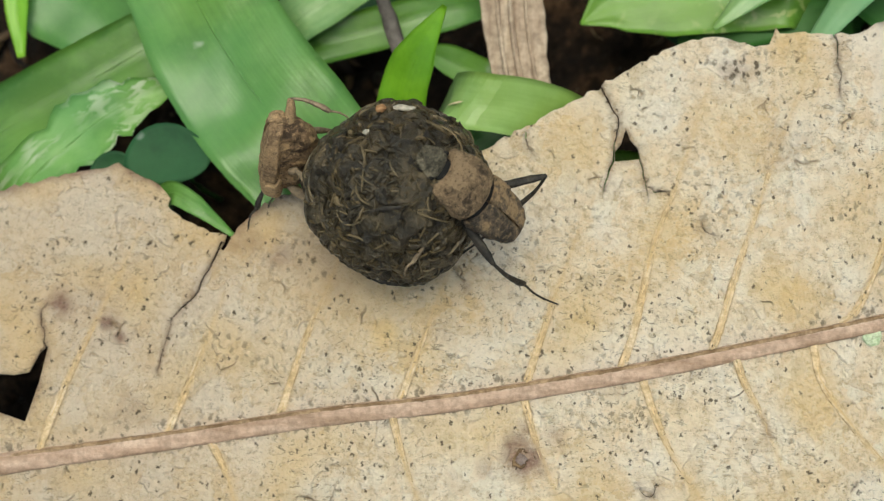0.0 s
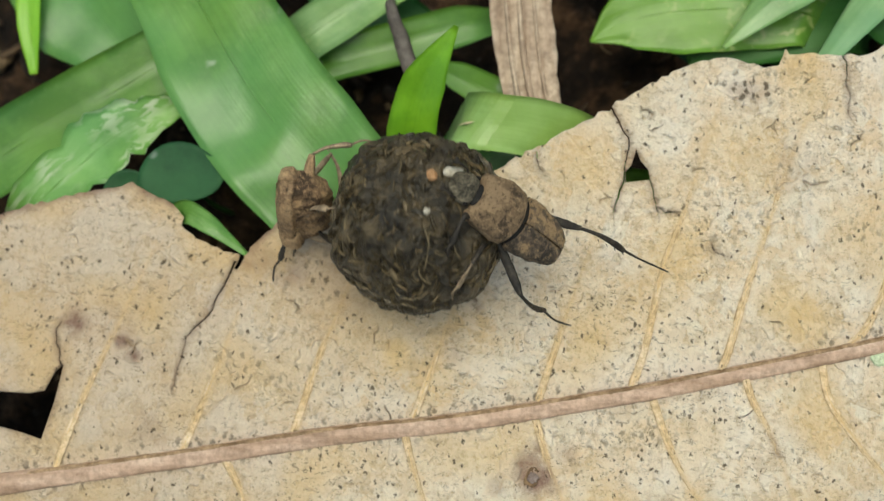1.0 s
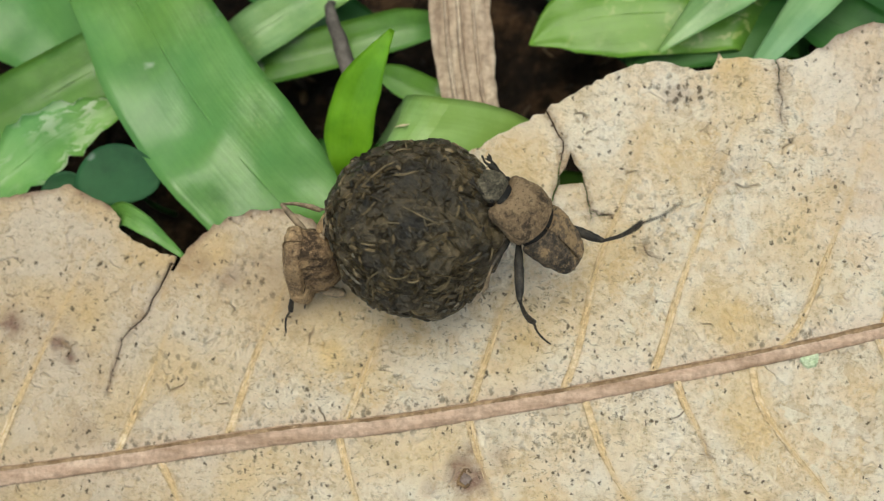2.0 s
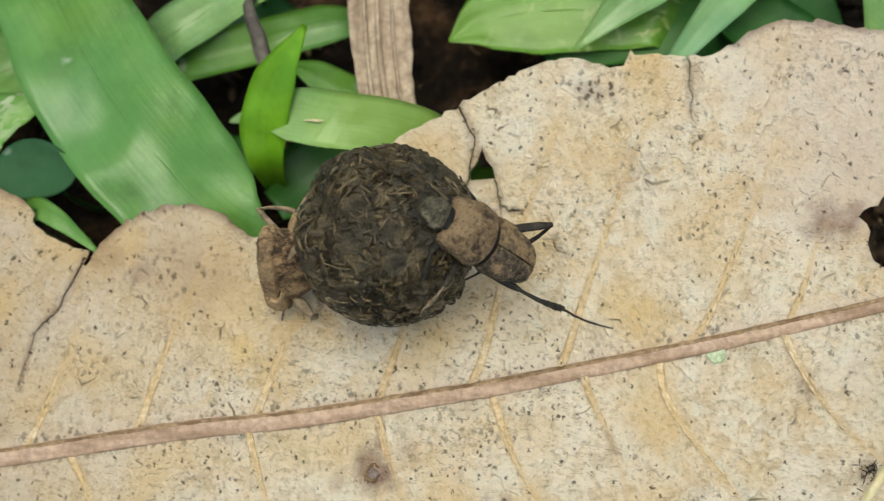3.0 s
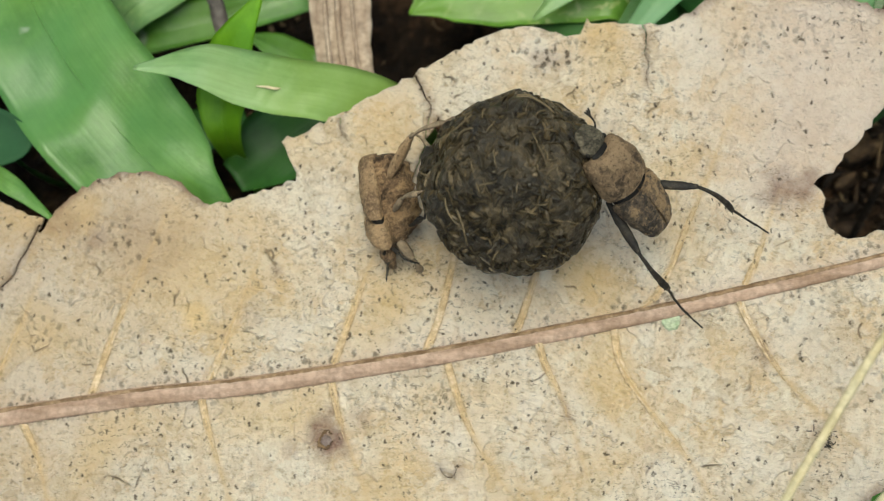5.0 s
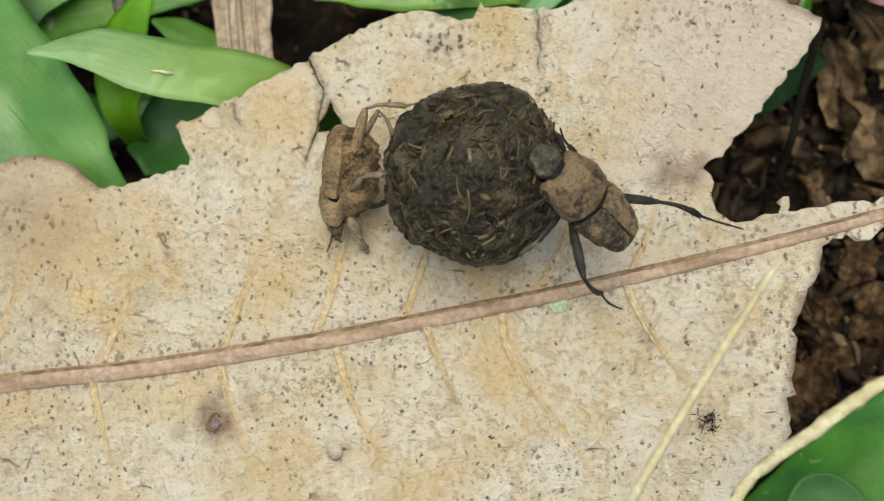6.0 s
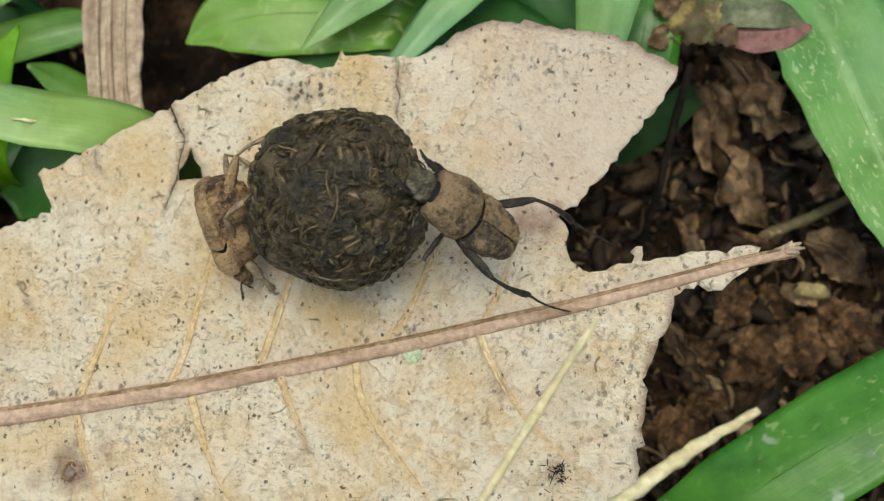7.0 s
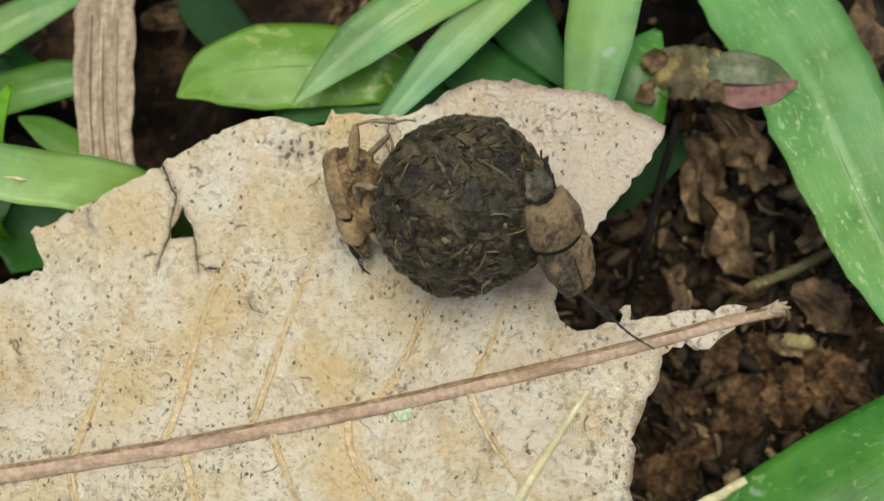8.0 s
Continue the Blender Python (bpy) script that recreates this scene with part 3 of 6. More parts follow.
LEAF_MID = [(-3.7, 3.49), (-3.32, 3.7), (-2.81, 3.98), (-2.55, 4.12), (-2.46, 4.12), (-2.43, 4.18), (-2.06, 4.4), (-1.68, 4.59), (-1.3, 4.7), (-1.11, 4.7), (-0.92, 4.63), (-0.76, 4.58), (-0.6, 4.6)]
LEAF_TOP = [(-0.55, 4.71), (-0.52, 4.79), (-0.48, 4.72), (-0.22, 4.73), (0.1, 4.69), (0.35, 4.69), (0.45, 4.73), (0.61, 4.81), (0.73, 4.92), (0.95, 5.02), (1.17, 5.09), (1.67, 5.04), (2.3, 4.92), (2.54, 4.88), (2.91, 4.66), (3.19, 4.51)]
LEAF_BITE = [(3.17, 4.4), (3.04, 4.21), (2.88, 3.96), (2.58, 3.61), (2.36, 3.3), (2.12, 3.05), (1.87, 2.86), (1.95, 2.78), (1.95, 2.57), (2.0, 2.38), (2.19, 2.25), (2.37, 2.27), (2.58, 2.34), (2.65, 2.35), (2.68, 2.43), (2.63, 2.47), (2.7, 2.53), (2.76, 2.53), (2.75, 2.37)]
LEAF_END = [(3.12, 2.41), (3.47, 2.47), (3.88, 2.53), (4.0, 2.5), (3.95, 2.36), (3.88, 2.32), (3.7, 2.17), (3.58, 2.05), (3.43, 2.04), (3.33, 2.12), (3.08, 1.99), (3.04, 1.72), (2.89, 1.45), (2.8, 1.25), (2.76, 0.84), (2.72, 0.52), (2.75, 0.43), (2.65, 0.4), (2.69, 0.05), (2.55, -0.27), (2.19, -0.55)]
LEAF_UNDER = [(1.2, -1.5), (-1.0, -2.5), (-4.0, -2.9), (-7.0, -2.6), (-9.5, -1.9), (-11.4, -1.0), (-12.3, 0.0), (-11.8, 1.2), (-10.8, 2.3)]
LEAF_HOLES = [
    [(-2.31, 3.31), (-2.31, 3.42), (-2.24, 3.5), (-2.18, 3.68), (-2.14, 3.55), (-2.06, 3.45), (-2.04, 3.33)],
    [(-9.64, 1.08), (-9.25, 1.06), (-8.93, 1.04), (-8.76, 1.07), (-8.65, 1.28), (-8.55, 1.37), (-8.64, 0.95), (-8.77, 0.53), (-8.97, 0.6), (-9.23, 0.67), (-9.56, 0.77)],
    slit([(-2.44, 4.16), (-2.35, 3.96), (-2.27, 3.8), (-2.27, 3.66), (-2.31, 3.49), (-2.33, 3.31), (-2.41, 3.12), (-2.45, 2.97)], [0.05, 0.045, 0.035, 0.03, 0.03, 0.045, 0.04, 0.012]),
    slit([(-2.04, 3.33), (-2.0, 3.1), (-1.98, 2.91)], [0.03, 0.025, 0.01]),
    slit([(-1.99, 3.02), (-1.86, 2.96), (-1.69, 2.94)], [0.02, 0.025, 0.008]),
    slit([(0.08, 4.72), (0.13, 4.5), (0.1, 4.36), (0.14, 4.25), (0.11, 4.1), (0.13, 3.93)], [0.05, 0.022, 0.018, 0.022, 0.014, 0.006]),
    slit([(-6.64, 2.5), (-6.7, 2.36), (-6.82, 2.12), (-6.94, 1.9), (-7.16, 1.68), (-7.2, 1.53), (-7.28, 1.24), (-7.35, 0.97)], [0.07, 0.055, 0.045, 0.045, 0.03, 0.025, 0.018, 0.006]),
    slit([(-8.57, 1.32), (-8.64, 1.57), (-8.65, 1.76), (-8.61, 1.87)], [0.04, 0.03, 0.03, 0.008]),
    slit([(-3.28, 3.68), (-3.24, 3.5), (-3.18, 3.4)], [0.03, 0.02, 0.006]),
    slit([(-2.15, -0.15), (-2.08, -0.27), (-1.99, -0.23), (-1.93, -0.14)], [0.006, 0.018, 0.02, 0.006]),
    slit([(1.12, 1.4), (1.19, 1.26), (1.27, 1.1)], [0.012, 0.06, 0.012]),
    slit([(-0.86, 0.56), (-0.83, 0.48), (-0.78, 0.36)], [0.012, 0.045, 0.01]),
    slit([(-1.40, 2.62), (-1.35, 2.52), (-1.24, 2.47)], [0.012, 0.022, 0.006]),
]
RIB_LINE = [(-12.0, -0.35), (-9.19, 0.09), (-7.31, 0.35), (-5.46, 0.62), (-4.18, 0.75), (-3.06, 0.92), (-2.13, 1.07), (-1.09, 1.27), (0.12, 1.51), (1.03, 1.71), (1.92, 1.91), (3.05, 2.19), (3.88, 2.41), (4.38, 2.51)]
VEINS = [
    [(-8.6, 0.2), (-8.35, 0.9), (-8.0, 1.7), (-7.6, 2.6)],
    [(-7.2, 0.38), (-6.9, 1.1), (-6.6, 1.9)],
    [(-5.95, 0.58), (-5.72, 1.3), (-5.48, 1.9), (-5.2, 2.6)],
    [(-4.65, 0.72), (-4.4, 1.4), (-4.1, 2.2)],
    [(-3.3, 0.9), (-3.12, 1.45), (-2.9, 2.06), (-2.65, 2.74)],
    [(-2.3, 1.06), (-2.14, 1.5), (-1.93, 2.35), (-1.71, 2.91), (-1.48, 3.53), (-1.24, 4.22)],
    [(-1.35, 1.24), (-1.25, 1.49), (-1.05, 2.1), (-0.79, 2.83), (-0.51, 3.57), (-0.25, 4.19)],
    [(0.0, 1.5), (0.21, 1.73), (0.48, 2.34), (0.72, 2.9), (1.05, 3.7)],
    [(1.1, 1.75), (1.25, 2.1), (1.5, 2.8)],
    [(-2.1, 1.04), (-1.93, 0.49), (-1.71, 0.02), (-1.3, -0.6)],
    [(-4.75, 0.66), (-4.6, 0.09), (-4.3, -0.7)],
    [(-3.35, 0.85), (-3.2, 0.3), (-2.9, -0.5)],
    [(-6.75, 0.4), (-6.49, -0.09), (-6.3, -0.8)],
    [(-0.3, 1.4), (-0.23, 0.92), (0.08, 0.42), (0.5, -0.15), (0.8, -0.7)],
    [(1.0, 1.68), (1.12, 1.37), (1.35, 0.95), (1.67, 0.54), (2.25, 0.03)],
    [(-1.12, 1.24), (-1.02, 0.9), (-0.83, 0.48), (-0.6, -0.25)],
]
# where dark specks crowd: x, y, half width, half height, strength
SPECK_SWARMS = [(-0.9, 4.35, 0.45, 0.2, 1.0), (-1.3, 2.9, 0.35, 0.3, 0.7), (-0.5, 3.3, 0.3, 0.4, 0.6), (1.6, 1.5, 0.5, 0.3, 0.7), (2.3, 1.0, 0.3, 0.6, 0.6), (-2.4, 0.6, 0.6, 0.2, 0.6), (-6.2, 1.4, 0.8, 0.4, 0.5), (0.2, 2.6, 0.2, 0.3, 0.6), (1.5, 4.5, 0.6, 0.2, 0.5), (2.7, 1.95, 0.35, 0.16, 1.0), (2.65, 0.9, 0.12, 0.6, 0.9), (3.4, 2.2, 0.4, 0.1, 0.9), (-5.6, 2.3, 0.5, 0.25, 0.8)]
# stains: x, y, radius, strength
STAINS = [(-8.45, 1.85, 0.075, 1.0), (-8.45, 1.85, 0.15, 0.4), (-7.92, 1.6, 0.06, 0.95), (-7.77, 1.42, 0.07, 1.0), (-7.84, 1.5, 0.17, 0.35), (-7.6, 0.62, 0.16, 0.3), (-5.99, 2.33, 0.12, 0.55), (-6.4, 2.52, 0.17, 0.4), (-3.35, 0.11, 0.15, 1.0), (-3.42, 0.26, 0.12, 0.85), (-3.2, -0.02, 0.1, 0.5), (-3.02, 0.34, 0.1, 0.45), (-3.75, 0.02, 0.1, 0.35),
          (1.55, 2.78, 0.2, 0.72), (1.74, 2.85, 0.14, 0.8), (1.34, 2.72, 0.12, 0.5), (1.2, 1.01, 0.1, 0.45), (-0.55, 3.4, 0.2, 0.2), (-4.2, 1.5, 0.12, 0.2), (-5.4, 2.15, 0.35, 0.22), (1.85, 0.15, 0.1, 0.6), (-3.95, 1.95, 0.06, 0.7), (-1.0, 4.35, 0.12, 0.35), (-0.75, 4.28, 0.1, 0.3), (-3.3, 0.45, 0.06, 0.6), (-8.0, 1.75, 0.3, 0.15)]


def leaf_level(x, y):
    """Height of the leaf: flat where it lies open, bending down to the soil at its lower side and its stalk end."""
    z = -0.34 * np.clip(-0.55 - y, 0, None) ** 2 - 0.3 * np.clip(-9.9 - x, 0, None) ** 2
    return np.maximum(z, -2.36)


def leaf_wave(a, b):
    return 0.05 * noise.noise((a * 0.45, b * 0.45, 2.0)) + 0.018 * noise.noise((a * 1.9, b * 1.9, 5.0)) + 0.012 * noise.noise((a * 6.0, b * 6.0, 9.0))


def build_leaf():
    rng = np.random.default_rng(5)
    rough = []
    outline = LEAF_LEFT + LEAF_RIP + LEAF_MID + LEAF_TOP + LEAF_BITE + LEAF_END + LEAF_UNDER
    for (ax, ay), (bx, by) in zip(outline, outline[1:] + outline[:1]):
        count = max(1, int(math.hypot(bx - ax, by - ay) / 0.07))
        for k in range(count):
            f = k / count
            j = 0.0 if k == 0 else 0.017
            rough.append((ax + (bx - ax) * f + rng.normal(0, j), ay + (by - ay) * f + rng.normal(0, j)))
    gx, gy = np.meshgrid(np.arange(-10, 4.3, 0.062), np.arange(-0.7, 5.2, 0.062))
    pts = np.stack([gx.ravel(), gy.ravel()], 1) + rng.uniform(-0.022, 0.022, (gx.size, 2))
    cx, cy = np.meshgrid(np.arange(-12.4, 2.4, 0.25), np.arange(-3, 2.4, 0.25))
    low = np.stack([cx.ravel(), cy.ravel()], 1)
    low = low[(low[:, 1] < -0.75) | (low[:, 0] < -10.1)]
    along = [spline(line, 60) for line in VEINS]
    shift = [np.stack([-np.gradient(c, axis=0)[:, 1], np.gradient(c, axis=0)[:, 0]], 1) for c in along]
    shift = [d / np.linalg.norm(d, axis=1)[:, None] for d in shift]
    veins = np.concatenate([c + d * o for c, d in zip(along, shift) for o in (-0.07, -0.035, 0.0, 0.035, 0.07)])
    pts = np.concatenate([pts, low, veins])
    pts = pts[inside(rough, pts[:, 0], pts[:, 1])]
    verts = [Vector(p) for p in rough]
    edges = [(k, (k + 1) % len(rough)) for k in range(len(rough))]
    for hole in LEAF_HOLES:
        base = len(verts)
        verts += [Vector(p) for p in hole]
        edges += [(base + k, base + (k + 1) % len(hole)) for k in range(len(hole))]
    verts += [Vector(p) for p in pts.tolist()]
    from mathutils.geometry import delaunay_2d_cdt
    vs, _, fs, *_ = delaunay_2d_cdt(verts, edges, [], 0, 1e-5, False)
    p = np.array([tuple(v) for v in vs])
    f = np.array(fs)
    mid = p[f].mean(1)
    keep = inside(rough, mid[:, 0], mid[:, 1])
    for hole in LEAF_HOLES:
        keep &= ~inside(hole, mid[:, 0], mid[:, 1])
    f = f[keep]
    used = np.unique(f)
    order = np.full(len(p), -1)
    order[used] = np.arange(len(used))
    p, f = p[used], order[f]
    x, y = p[:, 0], p[:, 1]
    n_all = len(p)
    vein = np.zeros(n_all)
    for line in VEINS:
        r, u = near_line(line, x, y)
        vein = np.maximum(vein, np.exp(-(r / 0.036) ** 2) * np.clip(1.35 - u, 0.4, 1))
    rib, _ = near_line(RIB_LINE, x, y)
    wave = np.array([leaf_wave(a, b) for a, b in p])
    z = leaf_level(x, y) + wave + 0.022 * vein + 0.012 * np.exp(-(rib / 0.12) ** 2)
    stain = np.zeros(len(p))
    for sx, sy, sr, sk in STAINS:
        wob = np.array([noise.noise((a * 5.0, b * 5.0, sx)) for a, b in p]) if sr > 0 else 0
        stain = np.maximum(stain, sk * np.clip(1.6 - np.hypot(x - sx, y - sy) / sr + wob, 0, 1))
    rib_pink = np.exp(-(rib / 0.14) ** 2)
    rim = np.full(n_all, 9.0)
    for line in (LEAF_LEFT[:7], LEAF_RIP[1:9], LEAF_TOP[7:], LEAF_END[10:]):
        rim = np.minimum(rim, near_line(line, x, y)[0])
    rim_noise = np.array([noise.noise((a * 3.0, b * 3.0, 31.0)) for a, b in p])
    stain = np.maximum(stain, 0.85 * np.clip(1.15 - rim / (0.085 + 0.05 * rim_noise), 0, 1))
    rim_hole = np.full(n_all, 9.0)
    for hole in LEAF_HOLES:
        rim_hole = np.minimum(rim_hole, near_line(list(hole) + [hole[0]], x, y)[0])
    stain = np.maximum(stain, 0.5 * np.clip(1.2 - rim_hole / (0.05 + 0.03 * rim_noise), 0, 1))
    edge_brown = np.array([noise.noise((a * 1.3, b * 1.3, 21.0)) for a, b in p])
    yellow = np.clip(1.5 - np.hypot((x + 4.82) / 0.18, (y - 1.47) / 0.2), 0, 1) * 0.9
    yellow = np.maximum(yellow, 0.5 * np.exp(-((x + 4.8) / 1.0) ** 2 - ((y - 1.9) / 0.6) ** 2))
    yellow = np.maximum(yellow, (0.2 + 0.35 * np.clip(edge_brown, -0.5, 0.6)) * np.exp(-((x + 2.6) / 2.6) ** 2 - ((y - 2.0) / 0.8) ** 2))
    yellow = np.maximum(yellow, 0.85 * np.clip(edge_brown + 0.08, 0, 1) * np.clip(1.5 - x, 0, 1))
    pink = np.clip((x - 0.2) / 1.5, 0, 1) * np.clip((y - 2.2) / 0.8, 0, 1)
    pink = np.maximum(pink, rib_pink)
    n = len(p)
    verts = [(a, b, c) for a, b, c in zip(x, y, z)] + [(a, b, c - 0.028) for a, b, c in zip(x, y, z)]
    faces = [tuple(t) for t in f.tolist()] + [(c + n, b + n, a + n) for a, b, c in f.tolist()]
    count = {}
    for a, b, c in f.tolist():
        for e in ((a, b), (b, c), (c, a)):
            count[e] = 1
    for a, b in list(count):
        if (b, a) not in count:
            faces.append((b, a, a + n, b + n))
    leaf = mesh_object("dry_leaf", verts, faces, M_LEAF)
    col = leaf.data.color_attributes.new("marks", "FLOAT_COLOR", "POINT")
    data = np.stack([np.tile(v, 2) for v in (vein, stain, yellow, pink)], 1).astype(np.float32)
    col.data.foreach_set("color", data.ravel())
    # leaf browning, then shade left of and below the ball's start painted in
    brown = np.clip((-4.2 - x) / 4.0, 0, 0.8) + 0.5 * np.clip(edge_brown + 0.1, 0, 1) + 0.75 * np.exp(-((x + 5.45) / 0.75) ** 2 - ((y - 2.45) / 0.5) ** 2) + 0.3 * np.exp(-((x + 4.6) / 1.3) ** 2 - ((y - 1.75) / 0.45) ** 2)
    leaf.data.attributes.new("browning_and_shade", "FLOAT", "POINT").data.foreach_set("value", np.tile(np.clip(brown, 0, 1), 2).astype(np.float32))
    swarm = np.zeros(n)
    for sx, sy, rx, ry, k in SPECK_SWARMS:
        swarm = np.maximum(swarm, k * np.clip(1.5 - np.hypot((x - sx) / rx, (y - sy) / ry), 0, 1))
    swarm = np.maximum(swarm, 0.8 * np.exp(-((rib - 0.1) / 0.1) ** 2))
    leaf.data.attributes.new("speckling", "FLOAT", "POINT").data.foreach_set("value", np.tile(np.clip(swarm, 0, 1), 2).astype(np.float32))
    tagged(leaf, "large dry tan leaf, torn and speckled, lying over grass", "dead leaf")
    # the rib, split and frayed at its end
    line = [(a, b - 0.045, float(leaf_level(np.array([a]), np.array([b]))[0]) + leaf_wave(a, b) + 0.012) for a, b in spline(RIB_LINE, 50)]
    v, fc = tube(line, [0.16, 0.108, 0.106, 0.102, 0.098, 0.093, 0.088, 0.08, 0.07, 0.045], 220, 16, 0.42, 3.0, 0.1)
    mesh_object("midrib", v, fc, M_RIB, leaf, "pinkish brown midrib with a frayed end")
    # thin rough brown tubes along the upper and lower side of the midrib
    edge = [(a - 0.015, b + 0.066 - 0.03 * k / len(line), c + 0.014) for k, (a, b, c) in enumerate(line)]
    v, fc = tube(edge, [0.04, 0.034, 0.033, 0.03, 0.016], 300, 8, 0.75, 9.0, 0.22)
    mesh_object("rib_edge", v, fc, M_RIBEDGE, leaf, "rough brown line along the midrib")
    edge = [(a + 0.015, b - 0.09 + 0.034 * k / len(line), c - 0.004) for k, (a, b, c) in enumerate(line)]
    v, fc = tube(edge, [0.012, 0.008, 0.008, 0.008, 0.006], 260, 6, 0.7, 19.0, 1.6)
    mesh_object("rib_edge", v, fc, M_RIBEDGE, leaf, "rough brown line along the midrib")
    for k, way in enumerate(VEINS):
        line = [(a, b, leaf_wave(a, b) + float(leaf_level(np.array([a]), np.array([b]))[0]) + 0.012 * (1 - q / 30)) for q, (a, b) in enumerate(spline(way, 30))]
        v, fc = tube(line, [0.046, 0.042, 0.038, 0.03, 0.02, 0.007], 60, 8, 0.28, 40.0 + k, 0.18)
        mesh_object("vein", v, fc, M_VEIN, leaf, "raised orange-tan side vein")
    for k, (dx, dy) in enumerate(((0.07, 0.05), (0.1, -0.01), (0.04, -0.07), (-0.04, 0.06))):
        v, fc = tube([(4.15, 2.46, 0.0), (4.3 + dx * 0.4, 2.49 + dy * 0.6, 0.03), (4.35 + dx, 2.5 + dy, 0.02 * k)], [0.038, 0.03, 0.012], 8, 5, 0.6, k, 0.5)
        mesh_object("fibre", v, fc, M_STRAW, leaf)
    v, fc = tube([(0.31, 1.39, leaf_wave(0.31, 1.39) - 0.02), (0.31, 1.391, leaf_wave(0.31, 1.39) + 0.014)], [0.105, 0.095], 3, 18, 1.0, 8.0, 0.3)
    mesh_object("lichen_spot", v, fc, M_LICHEN, leaf, "pale green round lichen spot", smooth=False)
    # a grey gall with a dark ring, and a tuft of black mould
    ring = [(-3.36 + (0.075 + 0.025 * math.sin(2 * a)) * math.cos(a), 0.13 + 0.085 * math.sin(a), leaf_wave(-3.36, 0.12)) for a in np.linspace(0, 6.1, 12)]
    v, fc = tube(ring, [0.014, 0.032, 0.012, 0.03, 0.016], 26, 6, 0.5, 12.0, 1.3)
    mesh_object("gall_ring", v, fc, M_DEADLEAF, leaf, "dark rim of an old gall")
    v, fc = tube([(-3.36, 0.12, leaf_wave(-3.36, 0.12) - 0.04), (-3.36, 0.121, leaf_wave(-3.36, 0.12) + 0.02)], [0.09, 0.05], 6, 14, 1.0, 13.0, 0.4)
    mesh_object("gall", v, fc, M_GALL, leaf, "grey crusted gall")
    rng = np.random.default_rng(9)
    verts, faces = [], []
    for _ in range(55):
        a = np.array([rng.normal(1.86, 0.06), rng.normal(0.14, 0.055), leaf_wave(1.86, 0.14) + 0.01])
        d = np.array([rng.normal(0, 0.032), rng.normal(0, 0.032), rng.uniform(0.0, 0.02)])
        v, fc = tube([a, a + d * 0.6 + np.array((0, 0, 0.01)), a + d], [0.005, 0.005, 0.003], 4, 4)
        n = len(verts)
        verts += v
        faces += [tuple(i + n for i in q) for q in fc]
    mesh_object("mould_tuft", verts, faces, M_LEG, leaf, "small tuft of black mould")
    return leaf


build_leaf()


# ---- grass and litter round the leaf ----
def foot(x, y):
    return (x, y, ground_height(x, y) - 0.05)


def grass(axis, widths, material, label, root, **kw):
    """A grass plant of which one blade shows: an empty at the root, the blade and its middle vein."""
    plant = new("grass_plant")
    base = foot(*root)
    plant.location = tuple(c * CM for c in base)
    line = [tuple(np.array(p) - base) for p in ((*root, base[2]), *axis)]
    blade("blade", line, widths, material, plant, **kw)
    c = spline(line, 40)
    v, f = tube([tuple(p + np.array((0, 0, -0.002))) for p in c[2:-3:3]], [0.016, 0.014, 0.009, 0.004], 40, 5, 0.7)
    mesh_object("middle_vein", v, f, material, plant)
    return tagged(plant, label, "grass", "broad grass blades")


grass([(-8.05, 7.0, -0.9), (-7.7, 6.4, -0.45), (-7.2, 5.6, -0.25), (-6.8, 4.9, -0.15), (-6.4, 4.3, -0.15), (-6.0, 3.8, -0.15), (-5.55, 3.3, -0.2), (-5.1, 2.9, -0.25), (-4.6, 2.65, -0.35)], [0.5, 0.9, 1.3, 1.5, 1.65, 1.7, 1.7, 1.6, 1.2, 0.3], M_GREEN,
      "broad mid-green grass blade with pale flecks, drooping under the dry leaf", (-8.4, 7.8), count=52, across=14, fold=0.05, seed=1.0, wobble=0.08, crumple=0.035)
grass([(-10.6, 3.4, -1.0), (-10.0, 3.82, -0.85), (-9.48, 4.14, -0.8), (-8.57, 4.62, -0.75), (-7.65, 5.17, -0.8), (-6.8, 5.8, -1.2)], [0.4, 0.7, 0.85, 0.95, 0.95, 0.85, 0.3], M_GREEN, "broad mid-green grass blade behind the dry leaf", (-11.2, 3.0), seed=2.0)
grass([(-9.6, 7.2, -1.3), (-9.2, 6.5, -1.05), (-8.75, 5.8, -1.0), (-8.2, 5.1, -1.05)], [0.6, 1.3, 1.6, 1.6, 0.6], M_GREEN, "broad green grass blade in half shade", (-10.0, 7.8), seed=3.0)
grass([(-9.7, 7.0, -1.1), (-9.55, 6.3, -0.8), (-9.5, 5.6, -0.75), (-9.45, 5.0, -0.85)], [0.2, 0.3, 0.32, 0.3, 0.1], M_BRIGHT, "yellow-green grass blade standing upright", (-9.8, 7.5), seed=3.5)
grass([(-9.25, 3.1, -0.5), (-8.48, 3.82, -0.32), (-7.95, 4.18, -0.3), (-7.4, 4.42, -0.35)], [0.3, 0.6, 0.78, 0.66, 0.18], M_EATEN, "pale-flecked insect-bitten grass blade", (-9.7, 2.6), seed=4.0, ragged=0.35)
grass([(-7.5, 3.0, -0.5), (-7.28, 3.1, -0.16), (-6.97, 2.93, -0.1), (-6.53, 2.58, -0.08)], [0.12, 0.2, 0.28, 0.22, 0.05], M_GREEN, "small bright green sprout at the torn leaf edge", (-7.7, 3.0), seed=5.0)
grass([(-4.72, 3.6, -0.8), (-4.7, 4.01, -0.35), (-4.51, 4.53, 0.0), (-4.14, 5.06, 0.27)], [0.1, 0.32, 0.58, 0.5, 0.06], M_BRIGHT, "bright young grass blade standing upright", (-4.7, 3.4), seed=6.0, fold=0.16)
